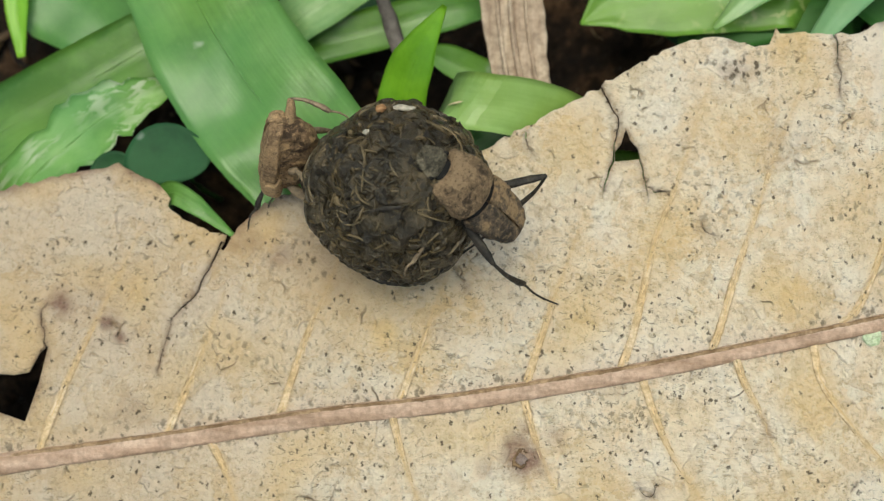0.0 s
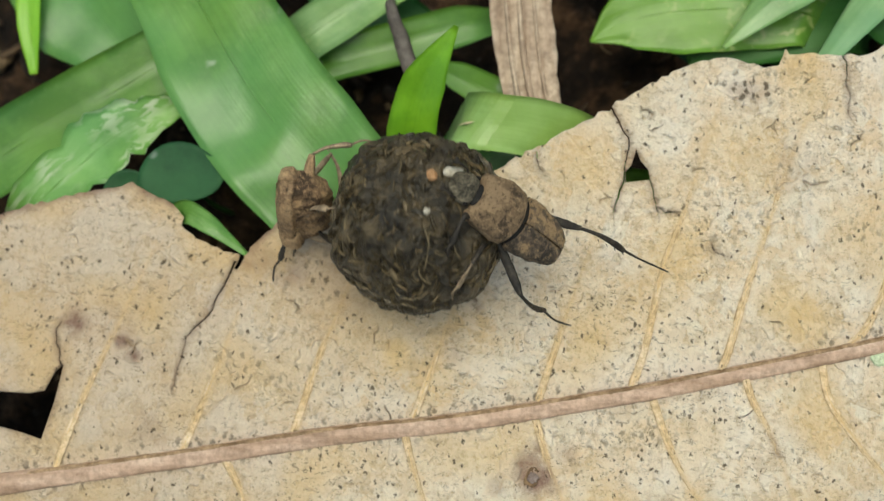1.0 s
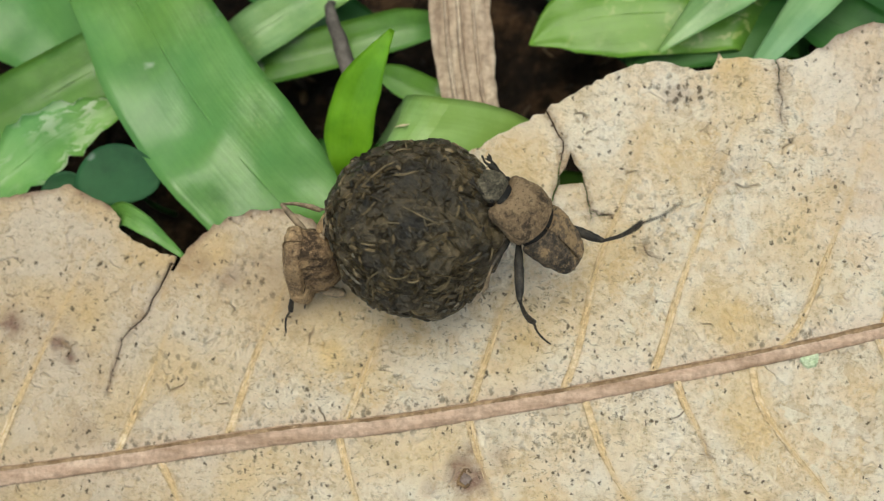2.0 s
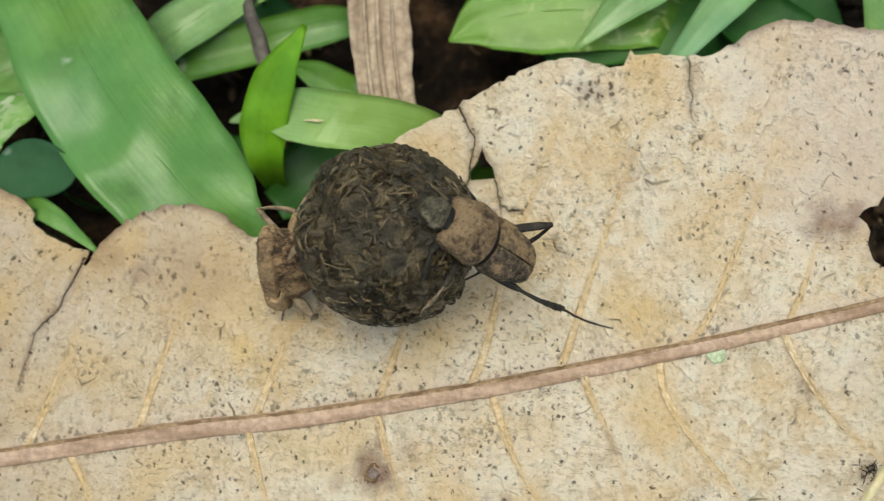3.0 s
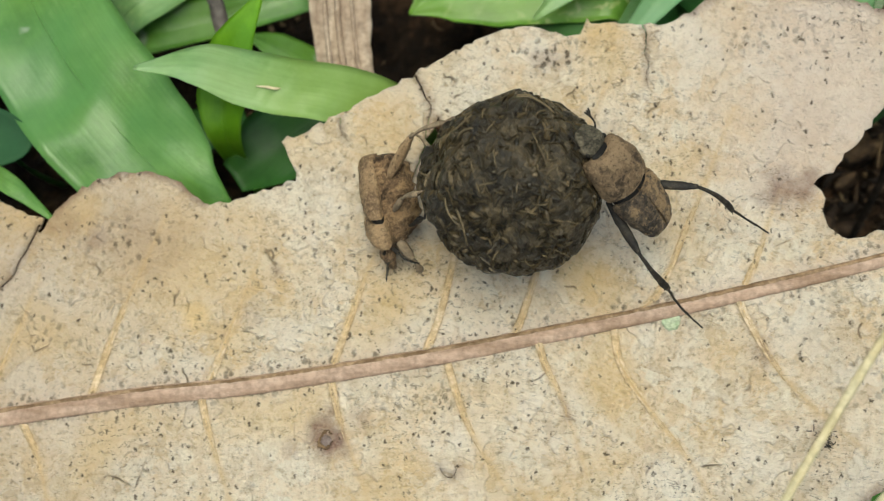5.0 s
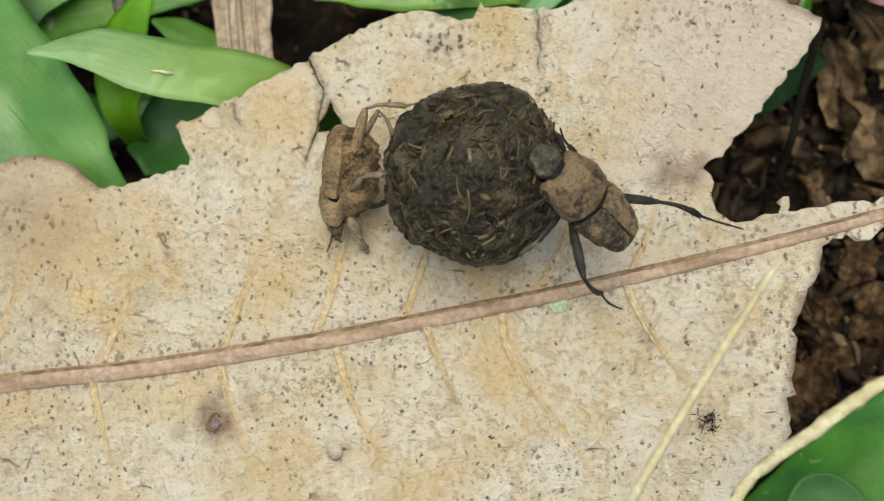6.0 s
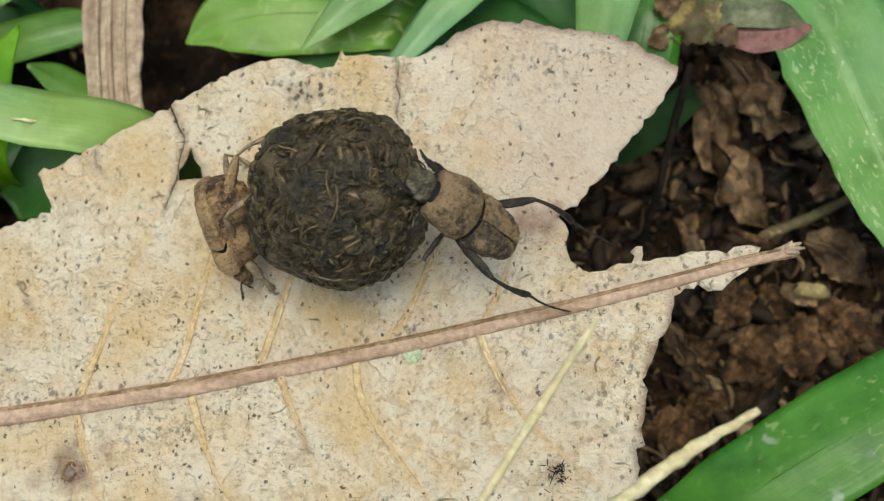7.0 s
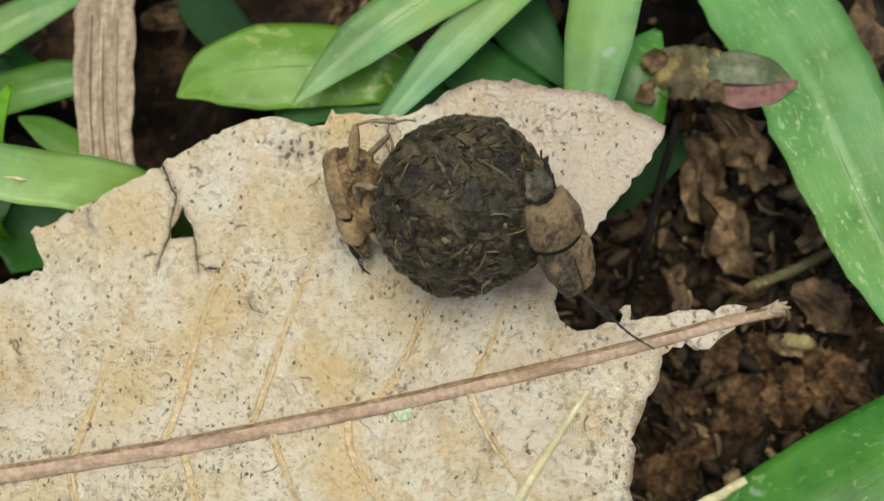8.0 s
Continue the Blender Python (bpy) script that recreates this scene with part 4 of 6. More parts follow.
grass([(-2.6, 3.9, -1.3), (-3.1, 4.17, -1.0), (-3.62, 4.5, -0.92), (-4.2, 4.85, -0.95), (-4.6, 5.05, -1.05)], [0.3, 0.4, 0.46, 0.46, 0.36, 0.05], M_GREEN, "narrow green grass blade in half shade", (-2.3, 3.7), seed=7.0)
grass([(-3.5, 4.2, -1.3), (-3.9, 3.9, -1.15), (-4.3, 3.6, -1.1), (-4.75, 3.3, -1.2)], [0.4, 0.7, 0.95, 0.95, 0.4], M_DEEP, "leaf deep behind the sprouts, coloured very dark as in shade", (-3.2, 4.5), seed=8.0)
grass([(-6.6, 5.0, -1.5), (-6.1, 5.15, -1.3), (-5.03, 5.38, -1.25), (-4.2, 5.6, -1.28), (-3.55, 5.72, -1.45)], [0.3, 0.45, 0.55, 0.55, 0.5, 0.2], M_GREEN, "narrow green grass blade lying across", (-7.0, 4.8), seed=9.0)
grass([(-6.28, 5.3, -1.2), (-5.64, 5.73, -1.05), (-4.66, 6.29, -1.0), (-3.8, 6.8, -1.2)], [0.3, 0.6, 0.65, 0.5, 0.2], M_BLUE, "bluish green grass blade with a soft sheen", (-6.9, 4.9), seed=10.0)
grass([(0.1, 5.5, -1.15), (-0.5, 5.6, -1.02), (-1.0, 5.62, -1.0), (-1.6, 5.6, -0.98), (-2.2, 5.5, -1.0), (-2.62, 5.28, -1.05)], [0.5, 0.75, 0.95, 1.02, 1.05, 0.72, 0.03], M_YELLOWGREEN, "broad green grass blade with yellow flecks", (0.6, 5.2), seed=11.0, across=14, fold=0.04, wobble=0.05, crumple=0.03)
grass([(0.2, 5.1, -1.4), (-0.4, 5.22, -1.25), (-0.9, 5.22, -1.22), (-1.45, 5.1, -1.3)], [0.3, 0.4, 0.46, 0.4, 0.1], M_DEEP, "grass blade at the edge of the dry leaf, coloured dark as in shade", (0.6, 4.9), seed=56.0)
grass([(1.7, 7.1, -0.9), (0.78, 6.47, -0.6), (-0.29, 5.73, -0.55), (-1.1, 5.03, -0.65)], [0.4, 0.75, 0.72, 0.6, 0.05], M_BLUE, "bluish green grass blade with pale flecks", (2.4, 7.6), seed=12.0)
grass([(0.6, 5.5, -1.4), (0.19, 5.42, -1.2), (-0.65, 5.26, -1.15), (-1.4, 4.95, -1.3)], [0.4, 0.7, 0.75, 0.6, 0.15], M_DEEP, "grass blade coloured dark green as in shade", (1.0, 5.6), seed=13.0)
grass([(2.2, 7.2, -1.1), (1.58, 6.53, -0.8), (0.7, 5.63, -0.7), (0.0, 4.8, -0.6)], [0.3, 0.5, 0.52, 0.5, 0.2], M_BLUE, "narrow bluish green grass blade", (2.8, 7.8), seed=14.0)
grass([(2.72, 7.0, -0.9), (2.63, 6.41, -0.5), (2.48, 5.59, -0.35), (2.33, 4.7, -0.25)], [0.4, 0.85, 0.85, 0.78, 0.5], M_BLUE, "bluish green grass blade reaching to the leaf", (2.8, 7.8), seed=15.0)
grass([(3.6, 7.6, -1.7), (4.21, 6.91, -1.4), (4.91, 5.56, -1.1), (5.23, 4.56, -1.0), (5.6, 3.54, -0.9), (6.07, 2.49, -0.8), (6.5, 1.6, -1.0)], [0.5, 0.9, 1.3, 1.4, 1.35, 1.2, 0.9, 0.1], M_FLECK, "long green grass blade dotted with pale flecks", (3.2, 8.1), seed=16.0, count=44, across=12, fold=0.16, crumple=0.03, ragged=0.1)
grass([(2.9, -0.75, -1.9), (3.64, -0.3, -1.6), (4.92, 0.5, -1.35), (6.17, 1.24, -1.15), (7.3, 1.7, -1.3)], [0.3, 0.7, 1.15, 1.3, 1.2, 0.3], M_VIVID, "broad glossy green grass blade over the soil", (2.3, -1.2), seed=17.0, across=12, fold=0.05, ragged=0.05)
grass([(2.7, 4.8, -1.3), (2.83, 5.02, -1.1), (2.98, 5.5, -1.0), (3.25, 6.0, -1.1)], [0.4, 0.8, 0.95, 0.8, 0.1], M_VIVID, "green grass blade beside the withered leaf", (2.6, 4.4), seed=18.0)
grass([(-1.2, 3.2, -1.6), (-1.8, 3.35, -1.1), (-2.3, 3.5, -1.0), (-3.0, 3.6, -1.3)], [0.3, 0.5, 0.55, 0.4, 0.1], M_GREEN, "green grass blade under the hole in the leaf", (-0.8, 3.1), seed=22.0)
grass([(3.5, 4.7, -1.75), (3.2, 4.4, -1.6), (2.9, 4.1, -1.65), (2.6, 3.9, -1.9)], [0.2, 0.36, 0.42, 0.3, 0.08], M_SHADE, "leaf under the dry leaf, coloured very dark as in shade", (3.7, 5.0), seed=19.0)
grass([(0.7, 6.0, -1.6), (1.1, 5.6, -1.45), (1.6, 5.3, -1.4), (2.2, 5.1, -1.5)], [0.4, 0.7, 0.8, 0.7, 0.2], M_DEEP, "grass blade coloured dark green as in shade", (0.4, 6.5), seed=21.0)

# low blades that fill the gaps; their shade is in the dark green
grass([(-6.6, 7.2, -1.9), (-5.9, 6.5, -1.75), (-5.2, 6.0, -1.7), (-4.3, 5.6, -1.8)], [0.4, 0.75, 0.9, 0.75, 0.2], M_DEEP, "low grass blade coloured dark green as in shade", (-7.0, 7.6), seed=50.0)
grass([(-2.9, 7.3, -1.9), (-2.4, 6.6, -1.75), (-1.9, 6.0, -1.75), (-1.3, 5.3, -1.9)], [0.4, 0.6, 0.7, 0.6, 0.2], M_SHADE, "low grass blade coloured very dark green as in shade", (-3.3, 7.7), seed=51.0)
grass([(-8.3, 7.4, -2.0), (-7.9, 6.6, -1.8), (-7.4, 5.7, -1.75), (-6.9, 4.9, -1.8)], [0.4, 0.75, 0.9, 0.75, 0.2], M_DEEP, "low grass blade coloured dark green as in shade", (-8.7, 7.8), seed=53.0)
grass([(0.9, 7.6, -1.9), (1.3, 6.9, -1.75), (1.7, 6.2, -1.75), (2.2, 5.6, -1.9)], [0.4, 0.75, 0.9, 0.75, 0.2], M_DEEP, "low grass blade coloured dark green as in shade", (0.5, 8.0), seed=54.0)
grass([(-6.9, 4.6, -1.9), (-6.3, 4.2, -1.8), (-5.6, 4.0, -1.8), (-4.8, 4.3, -1.9)], [0.4, 0.75, 0.9, 0.75, 0.2], M_DEEP, "low grass blade coloured dark green as in shade", (-7.3, 5.0), seed=55.0)


def round_leaf(x, y, z, rx, ry, label, material):
    verts, faces = [(0, 0, 0.03)], []
    rings, seg = 6, 28
    for layer in (0, 1):
        for k in range(1, rings + 1):
            for s in range(seg):
                a = 2 * math.pi * s / seg
                r = k / rings * (1 + 0.06 * math.cos(3 * a + 1))
                verts.append((r * rx * math.cos(a), r * ry * math.sin(a), 0.06 * r * r - 0.02 * layer + 0.012 * noise.noise((r * 3, a, x))))
    verts.append((0, 0, 0.01))
    n = rings * seg
    for base, top, flip in ((1, 0, False), (1 + n, 2 * n + 1, True)):
        for s in range(seg):
            e = (s + 1) % seg
            tri = (top, base + s, base + e)
            faces.append(tri[::-1] if flip else tri)
            for k in range(rings - 1):
                q = (base + k * seg + s, base + (k + 1) * seg + s, base + (k + 1) * seg + e, base + k * seg + e)
                faces.append(q[::-1] if flip else q)
    for s in range(seg):
        e = (s + 1) % seg
        a, b = 1 + (rings - 1) * seg + s, 1 + (rings - 1) * seg + e
        faces.append((a, a + n, b + n, b))
    thing = new("round_leaf_plant")
    thing.location = (x * CM, y * CM, (ground_height(x, y) - 0.05) * CM)
    h = z - ground_height(x, y) + 0.05
    ob = mesh_object("leaf", [(a, b, c + h) for a, b, c in verts], faces, material, thing)
    ob.data.uv_layers.new(name="UVMap")
    v, f = tube([(0, 0, 0), (0.05, -0.1, h * 0.5), (0, 0, h + 0.01)], [0.035, 0.03, 0.025], 12, 6)
    mesh_object("stalk", v, f, M_DEEP, thing)
    tagged(thing, label, "leaf plant", "round leaves")


round_leaf(-7.36, 3.54, -0.2, 0.5, 0.36, "round dark green leaf beside the dry leaf", M_CLOVER)
round_leaf(-8.0, 3.42, -0.32, 0.3, 0.2, "small round dark green leaf in the shade", M_CLOVER)

round_leaf(3.12, -0.66, -0.6, 0.42, 0.3, "round green leaf beside the twig", M_DEEP)

# dead strip of grass, standing behind the leaf
strip = new("dead_grass_strip")
STRIP = [foot(-3.1, 3.6), (-3.15, 3.85, -0.9), (-3.28, 4.25, -0.62), (-3.4, 5.04, -0.65), (-3.47, 5.99, -0.75), (-3.52, 6.65, -0.95), foot(-3.56, 7.3)]
blade("blade", STRIP, [0.5, 0.6, 0.62, 0.72, 0.76, 0.74, 0.6], M_STRAW, strip, count=40, across=14, fold=-0.05, ragged=0.12, crumple=0.03, seed=20.0, thick=0.03)
for dx, wide in ((-0.17, 0.022), (-0.02, 0.03), (0.16, 0.02)):
    v, f = tube([(x + dx, y, z + 0.02) for x, y, z in STRIP[1:-1]], [wide, wide * 1.2, wide, wide * 0.8], 40, 6, 0.6, dx * 9, 0.3)
    mesh_object("rib", v, f, M_STRAW, strip)
tagged(strip, "dry grey-brown strip of dead grass", "dead grass")
v, f = tube([foot(-4.6, 4.4), (-4.65, 4.56, -0.7), (-4.86, 5.19, -0.55), (-5.0, 5.68, -0.6), foot(-5.1, 6.3)], [0.07, 0.1, 0.1, 0.06, 0.03], 22, 7, 0.7, 2.0, 0.2)
tagged(mesh_object("withered_twig", v, f, M_STEM), "grey withered grass stem", "twig")
v, f = tube([foot(1.65, -2.0), (1.72, -0.9, 1.45), (2.0, -0.4, 1.7), (2.5, -0.02, 1.85), (3.05, 0.38, 1.93), (3.6, 0.7, 1.98)], [0.045, 0.05, 0.055, 0.06, 0.068, 0.06, 0.035], 40, 8, 0.6, 4.0, 0.5)
tagged(mesh_object("dry_twig", v, f, M_PALE), "pale dry twig with a broken end", "twig")
v, f = tube([foot(0.4, -3.2), (0.6, -1.4, 1.9), (0.89, -0.6, 2.3), (1.34, 0.15, 2.38), (1.76, 0.81, 2.44), (2.19, 1.46, 2.5)], [0.04, 0.042, 0.042, 0.044, 0.025], 40, 8, 0.8, 6.0, 0.2)
tagged(mesh_object("grass_stalk", v, f, M_PALE), "thin pale yellow dry grass stalk", "grass stalk")

# the bud with a red tip, low behind the leaf
bud = new("withered_plant")
v, f = tube([foot(2.6, 5.2), (2.85, 5.25, -1.3), (3.2, 5.35, -1.0), (3.6, 5.37, -0.92)], [0.05, 0.06, 0.07, 0.05], 18, 8, 0.7, 5.0, 0.3)
mesh_object("stem", v, f, M_BUDSTEM, bud)
blade("withered_part", [(2.98, 5.32, -1.08), (3.3, 5.40, -0.92), (3.65, 5.37, -0.84), (4.0, 5.32, -0.84)], [0.25, 0.6, 0.66, 0.52], M_BUDSTEM, bud, "brown and yellow withered middle", count=26, across=14, crumple=0.2, ragged=0.25, fold=0.08, seed=61.0, thick=0.03)
blade("grey_flap", [(3.75, 5.42, -0.86), (4.1, 5.40, -0.76), (4.45, 5.34, -0.76), (4.75, 5.26, -0.86)], [0.3, 0.4, 0.32, 0.04], M_GREYGREEN, bud, "greyish green upper flap", count=22, across=10, crumple=0.08, fold=0.15, seed=62.0, thick=0.03)
blade("red_tip", [(3.8, 5.22, -0.88), (4.15, 5.14, -0.8), (4.5, 5.16, -0.78), (4.82, 5.24, -0.86)], [0.25, 0.42, 0.38, 0.05], M_BUD, bud, "dull red folded tip", count=22, across=10, crumple=0.06, fold=-0.12, seed=63.0, thick=0.05)
for k, (x, y, z, a, b) in enumerate(((3.25, 5.45, -0.85, -0.22, 0.16), (3.75, 5.20, -0.78, 0.2, -0.16), (3.2, 5.20, -0.95, -0.25, -0.08))):
    blade("leaflet", [(x, y, z - 0.05), (x + a * 0.4, y + b * 0.5, z + 0.05), (x + a, y + b, z - 0.03)], [0.1, 0.3, 0.24, 0.05], M_DEADLEAF, bud, "", count=14, across=8, crumple=0.25, ragged=0.3, seed=64.0 + k)
tagged(bud, "withered curled leaf with a dull red tip", "withered leaf")


def dead_leaf(x, y, z, size, turn, tilt, label, seed):
    """A torn, curled scrap of dead leaf."""
    r = random.Random(seed)
    axis = [(-0.9 * size, 0, 0), (-0.35 * size, r.uniform(-0.2, 0.2) * size, r.uniform(0.1, 0.3) * size), (0.3 * size, r.uniform(-0.25, 0.25) * size, r.uniform(0.0, 0.3) * size), (0.85 * size, r.uniform(-0.3, 0.3) * size, -0.05)]
    widths = [r.uniform(0.15, 0.5) * size, r.uniform(0.6, 1.0) * size, r.uniform(0.7, 1.1) * size, r.uniform(0.5, 0.9) * size, r.uniform(0.05, 0.4) * size]
    ob = blade("dead_leaf_piece", axis, widths, M_DEADLEAF, None, "", count=28, across=16, crumple=0.28, fold=r.uniform(0.1, 0.35), curl=r.uniform(-0.2, 0.4), ragged=0.22, seed=seed, twist=r.uniform(-1.2, 1.2))
    ob.matrix_world = pose(x * CM, y * CM, z * CM, tilt, 10, turn)
    line = spline(axis, 9)
    v, f = tube([tuple(p + np.array((0, 0, 0.012))) for p in line[:-1]], [0.03 * size, 0.045 * size, 0.03 * size, 0.012 * size], 24, 6, 0.7, seed, 0.3)
    mesh_object("rib", v, f, M_DEADLEAF, ob)
    tagged(ob, label, "dead leaf", "dead leaf pieces")


dead_leaf(4.35, 4.68, -1.45, 0.74, -42, 35, "curled brown dead leaf with a pale rim", 30.0)
dead_leaf(3.75, 3.85, -1.9, 0.57, 95, 40, "curled ochre dead leaf on the soil", 31.0)
dead_leaf(4.15, 3.55, -2.05, 0.61, -60, -30, "crumpled brown dead leaf on the soil", 42.0)
dead_leaf(5.1, 3.75, -1.75, 0.43, 60, 25, "crumpled ochre dead leaf beside the flecked blade", 43.0)
dead_leaf(4.0, 4.35, -2.0, 0.68, -70, 40, "crumpled brown dead leaf on the soil", 41.0)
dead_leaf(3.5, 2.95, -2.1, 0.46, 80, 20, "narrow brown dead leaf on the soil", 44.0)
dead_leaf(4.85, 2.35, -1.95, 0.35, 0, 15, "small yellowish dead leaf scrap on the soil", 32.0)
dead_leaf(3.45, 1.6, -2.1, 0.54, -50, 30, "crumpled brown dead leaf on the soil", 45.0)
dead_leaf(5.3, 2.7, -2.1, 0.57, -30, 25, "crumpled brown dead leaf on the soil", 46.0)
dead_leaf(-0.7, 6.4, -1.75, 0.45, 60, 15, "brown dead leaf between the grass blades", 48.0)
dead_leaf(0.35, 6.0, -1.75, 0.38, 40, 20, "brown dead leaf between the grass blades", 49.0)
v, f = tube([foot(3.5, 5.2), (3.45, 4.9, -1.2), (3.25, 4.2, -1.25), (3.05, 3.4, -1.4), foot(2.8, 2.6)], [0.04, 0.05, 0.05, 0.04], 26, 7, 0.8, 3.0, 0.3)
tagged(mesh_object("withered_twig", v, f, M_ROTTEN), "thin black rotten stem over the soil", "twig")
v, f = tube([foot(4.1, 2.75), (4.3, 2.95, -1.95), (4.8, 3.15, -1.85), (5.3, 3.4, -1.9), foot(5.6, 3.6)], [0.05, 0.07, 0.07, 0.05], 26, 7, 0.8, 6.0, 0.3)
tagged(mesh_object("withered_twig", v, f, M_BUDSTEM), "olive brown withered stem on the soil", "twig")
dead_leaf(-8.9, 6.3, -1.9, 0.8, 30, 10, "brown dead leaf under the grass", 35.0)
dead_leaf(5.88, 6.1, -1.6, 0.7, 80, 20, "pale curled dead leaf under the grass", 38.0)
dead_leaf(-2.95, 6.7, -1.9, 0.5, 20, 10, "pale dead leaf under the grass", 39.0)


def soil_clod(x, y, size, label, seed):
    """A crumbly lump of soil, half sunk in the ground."""
    bm = bmesh.new()
    bmesh.ops.create_icosphere(bm, subdivisions=5, radius=1.0)
    shift = Vector((seed, seed * 0.7, 0))
    for v in bm.verts:
        d = v.co.normalized()
        k = 1 + 0.45 * noise.noise(d * 1.6 + shift) + 0.28 * noise.noise(d * 4.5 + shift) + 0.12 * noise.noise(d * 11 + shift)
        v.co = Vector((d.x * k, d.y * k * 0.75, d.z * k * 0.6)) * size * CM
    me = bpy.data.meshes.new("soil_clod")
    bm.to_mesh(me)
    bm.free()
    me.polygons.foreach_set("use_smooth", [True] * len(me.polygons))
    me.materials.append(M_CLOD)
    ob = new("soil_clod", me)
    ob.matrix_world = pose(x * CM, y * CM, (ground_height(x, y) + 0.25 * size) * CM, 0, 0, seed * 40)
    tagged(ob, label, "soil clod", "soil clods")


soil_clod(4.35, 1.58, 0.42, "crumbly orange-brown clod of soil", 1.3)
soil_clod(4.82, 1.68, 0.36, "crumbly orange-brown clod of soil", 2.3)
soil_clod(5.37, 1.85, 0.45, "crumbly orange-brown clod of soil", 3.3)
soil_clod(3.31, 0.66, 0.4, "crumbly orange-brown clod of soil", 4.3)
soil_clod(3.73, 1.04, 0.3, "crumbly orange-brown clod of soil", 5.3)
soil_clod(4.04, 2.23, 0.3, "crumbly orange-brown clod of soil", 6.3)
soil_clod(4.58, 2.23, 0.26, "crumbly orange-brown clod of soil", 7.3)
soil_clod(3.61, 1.68, 0.24, "crumbly orange-brown clod of soil", 8.3)


def rootlet(points, thick, label, seed):
    v, f = tube(points, [thick * 0.6, thick, thick, thick * 0.5], 22, 6, 0.9, seed, 0.4)
    tagged(mesh_object("rootlet", v, f, M_CLOD), label, "rootlet", "rootlets")


rootlet([(3.33, 3.29, -2.31), (3.39, 3.04, -1.83), (3.48, 2.73, -2.31)], 0.05, "thin brown curled rootlet on the soil", 60.0)
rootlet([(3.16, 1.34, -2.31), (3.31, 1.23, -1.83), (3.47, 1.14, -1.83), (3.67, 1.11, -2.31)], 0.05, "thin brown curled rootlet on the soil", 61.0)
rootlet([(3.4, 2.21, -2.31), (3.45, 2.02, -1.83), (3.6, 1.92, -2.31)], 0.05, "thin brown curled rootlet on the soil", 62.0)
rootlet([(3.68, 3.64, -2.31), (3.79, 3.46, -1.83), (3.98, 3.42, -1.83), (4.12, 3.56, -2.31)], 0.07, "thin brown curled rootlet on the soil", 63.0)
rootlet([(3.97, 3.18, -2.31), (4.24, 2.93, -1.83), (4.64, 2.96, -2.31)], 0.05, "thin brown curled rootlet on the soil", 64.0)
v, f = tube([(4.66, 2.31, -2.05), (4.78, 2.32, -1.85), (4.98, 2.29, -1.83), (5.12, 2.27, -2.05)], [0.04, 0.095, 0.095, 0.04], 16, 10, 0.8, 5.0, 0.25)
tagged(mesh_object("seed_husk", v, f, M_HUSK), "pale yellowish seed husk on the soil", "seed husk")


def build_litter():
    rng = np.random.default_rng(11)
    verts, faces = [], []
    for _ in range(3600):
        x, y = rng.uniform(-11, 8), rng.uniform(-2.5, 8)
        if rng.random() < 0.72:
            x, y = rng.uniform(1.8, 6.3), rng.uniform(-0.5, 6.2)
        small = rng.random() < 0.9
        length, w = (rng.uniform(0.05, 0.16), rng.uniform(0.03, 0.1)) if small else (rng.uniform(0.2, 0.6), rng.uniform(0.03, 0.1))
        if rng.random() < 0.16:
            length, w = rng.uniform(0.25, 0.6), rng.uniform(0.12, 0.3)
        a, up, bend = rng.uniform(0, 6.3), rng.uniform(-0.3, 0.4), rng.normal(0, 0.5)
        d, s = np.array([math.cos(a), math.sin(a), up]), np.array([-math.sin(a), math.cos(a), rng.uniform(-0.7, 0.7)])
        base, n = np.array([x, y, ground_height(x, y) + rng.uniform(0.0, 0.15)]), len(verts)
        steps = 5
        for k in range(steps):
            u = k / (steps - 1) - 0.5
            width = w * math.sqrt(max(0.05, 1 - (2 * u) ** 2)) * rng.uniform(0.7, 1.2) / 2
            mid = base + d * u * length + s * bend * u * u * length + np.array([0, 0, 0.25 * length * (0.25 - u * u)])
            verts += [mid - s * width, mid + np.array([0, 0, 0.35 * width + 0.01]), mid + s * width, mid - np.array([0, 0, 0.02])]
        for k in range(steps - 1):
            for e in range(4):
                g = (e + 1) % 4
                faces.append((n + k * 4 + e, n + k * 4 + 4 + e, n + k * 4 + 4 + g, n + k * 4 + g))
        faces += [(n, n + 1, n + 2, n + 3), tuple(n + (steps - 1) * 4 + e for e in (3, 2, 1, 0))]
    tagged(mesh_object("litter", verts, faces, M_LITTER), "brown crumbs and shreds of rotted leaves", "litter", kind="stuff")


build_litter()

# the grass blade that the pushing beetle drags and lets go: a lower and a tip part
sprung = new("sprung_grass_blade")
SPRUNG_AXIS = [foot(-2.3, 3.3), (-2.5, 3.6, -0.9), (-2.85, 3.87, -0.35), (-3.35, 3.98, -0.08), (-3.86, 4.02, 0.08), (-4.26, 4.09, 0.2), (-4.81, 4.2, 0.42), (-5.45, 4.1, 0.62)]
SPRUNG_WIDTHS = [0.3, 0.46, 0.56, 0.6, 0.6, 0.57, 0.42, 0.04]
SPRUNG_ROWS = [0, 36, 38, 40, 42, 44, 46, 48, 50, 69]


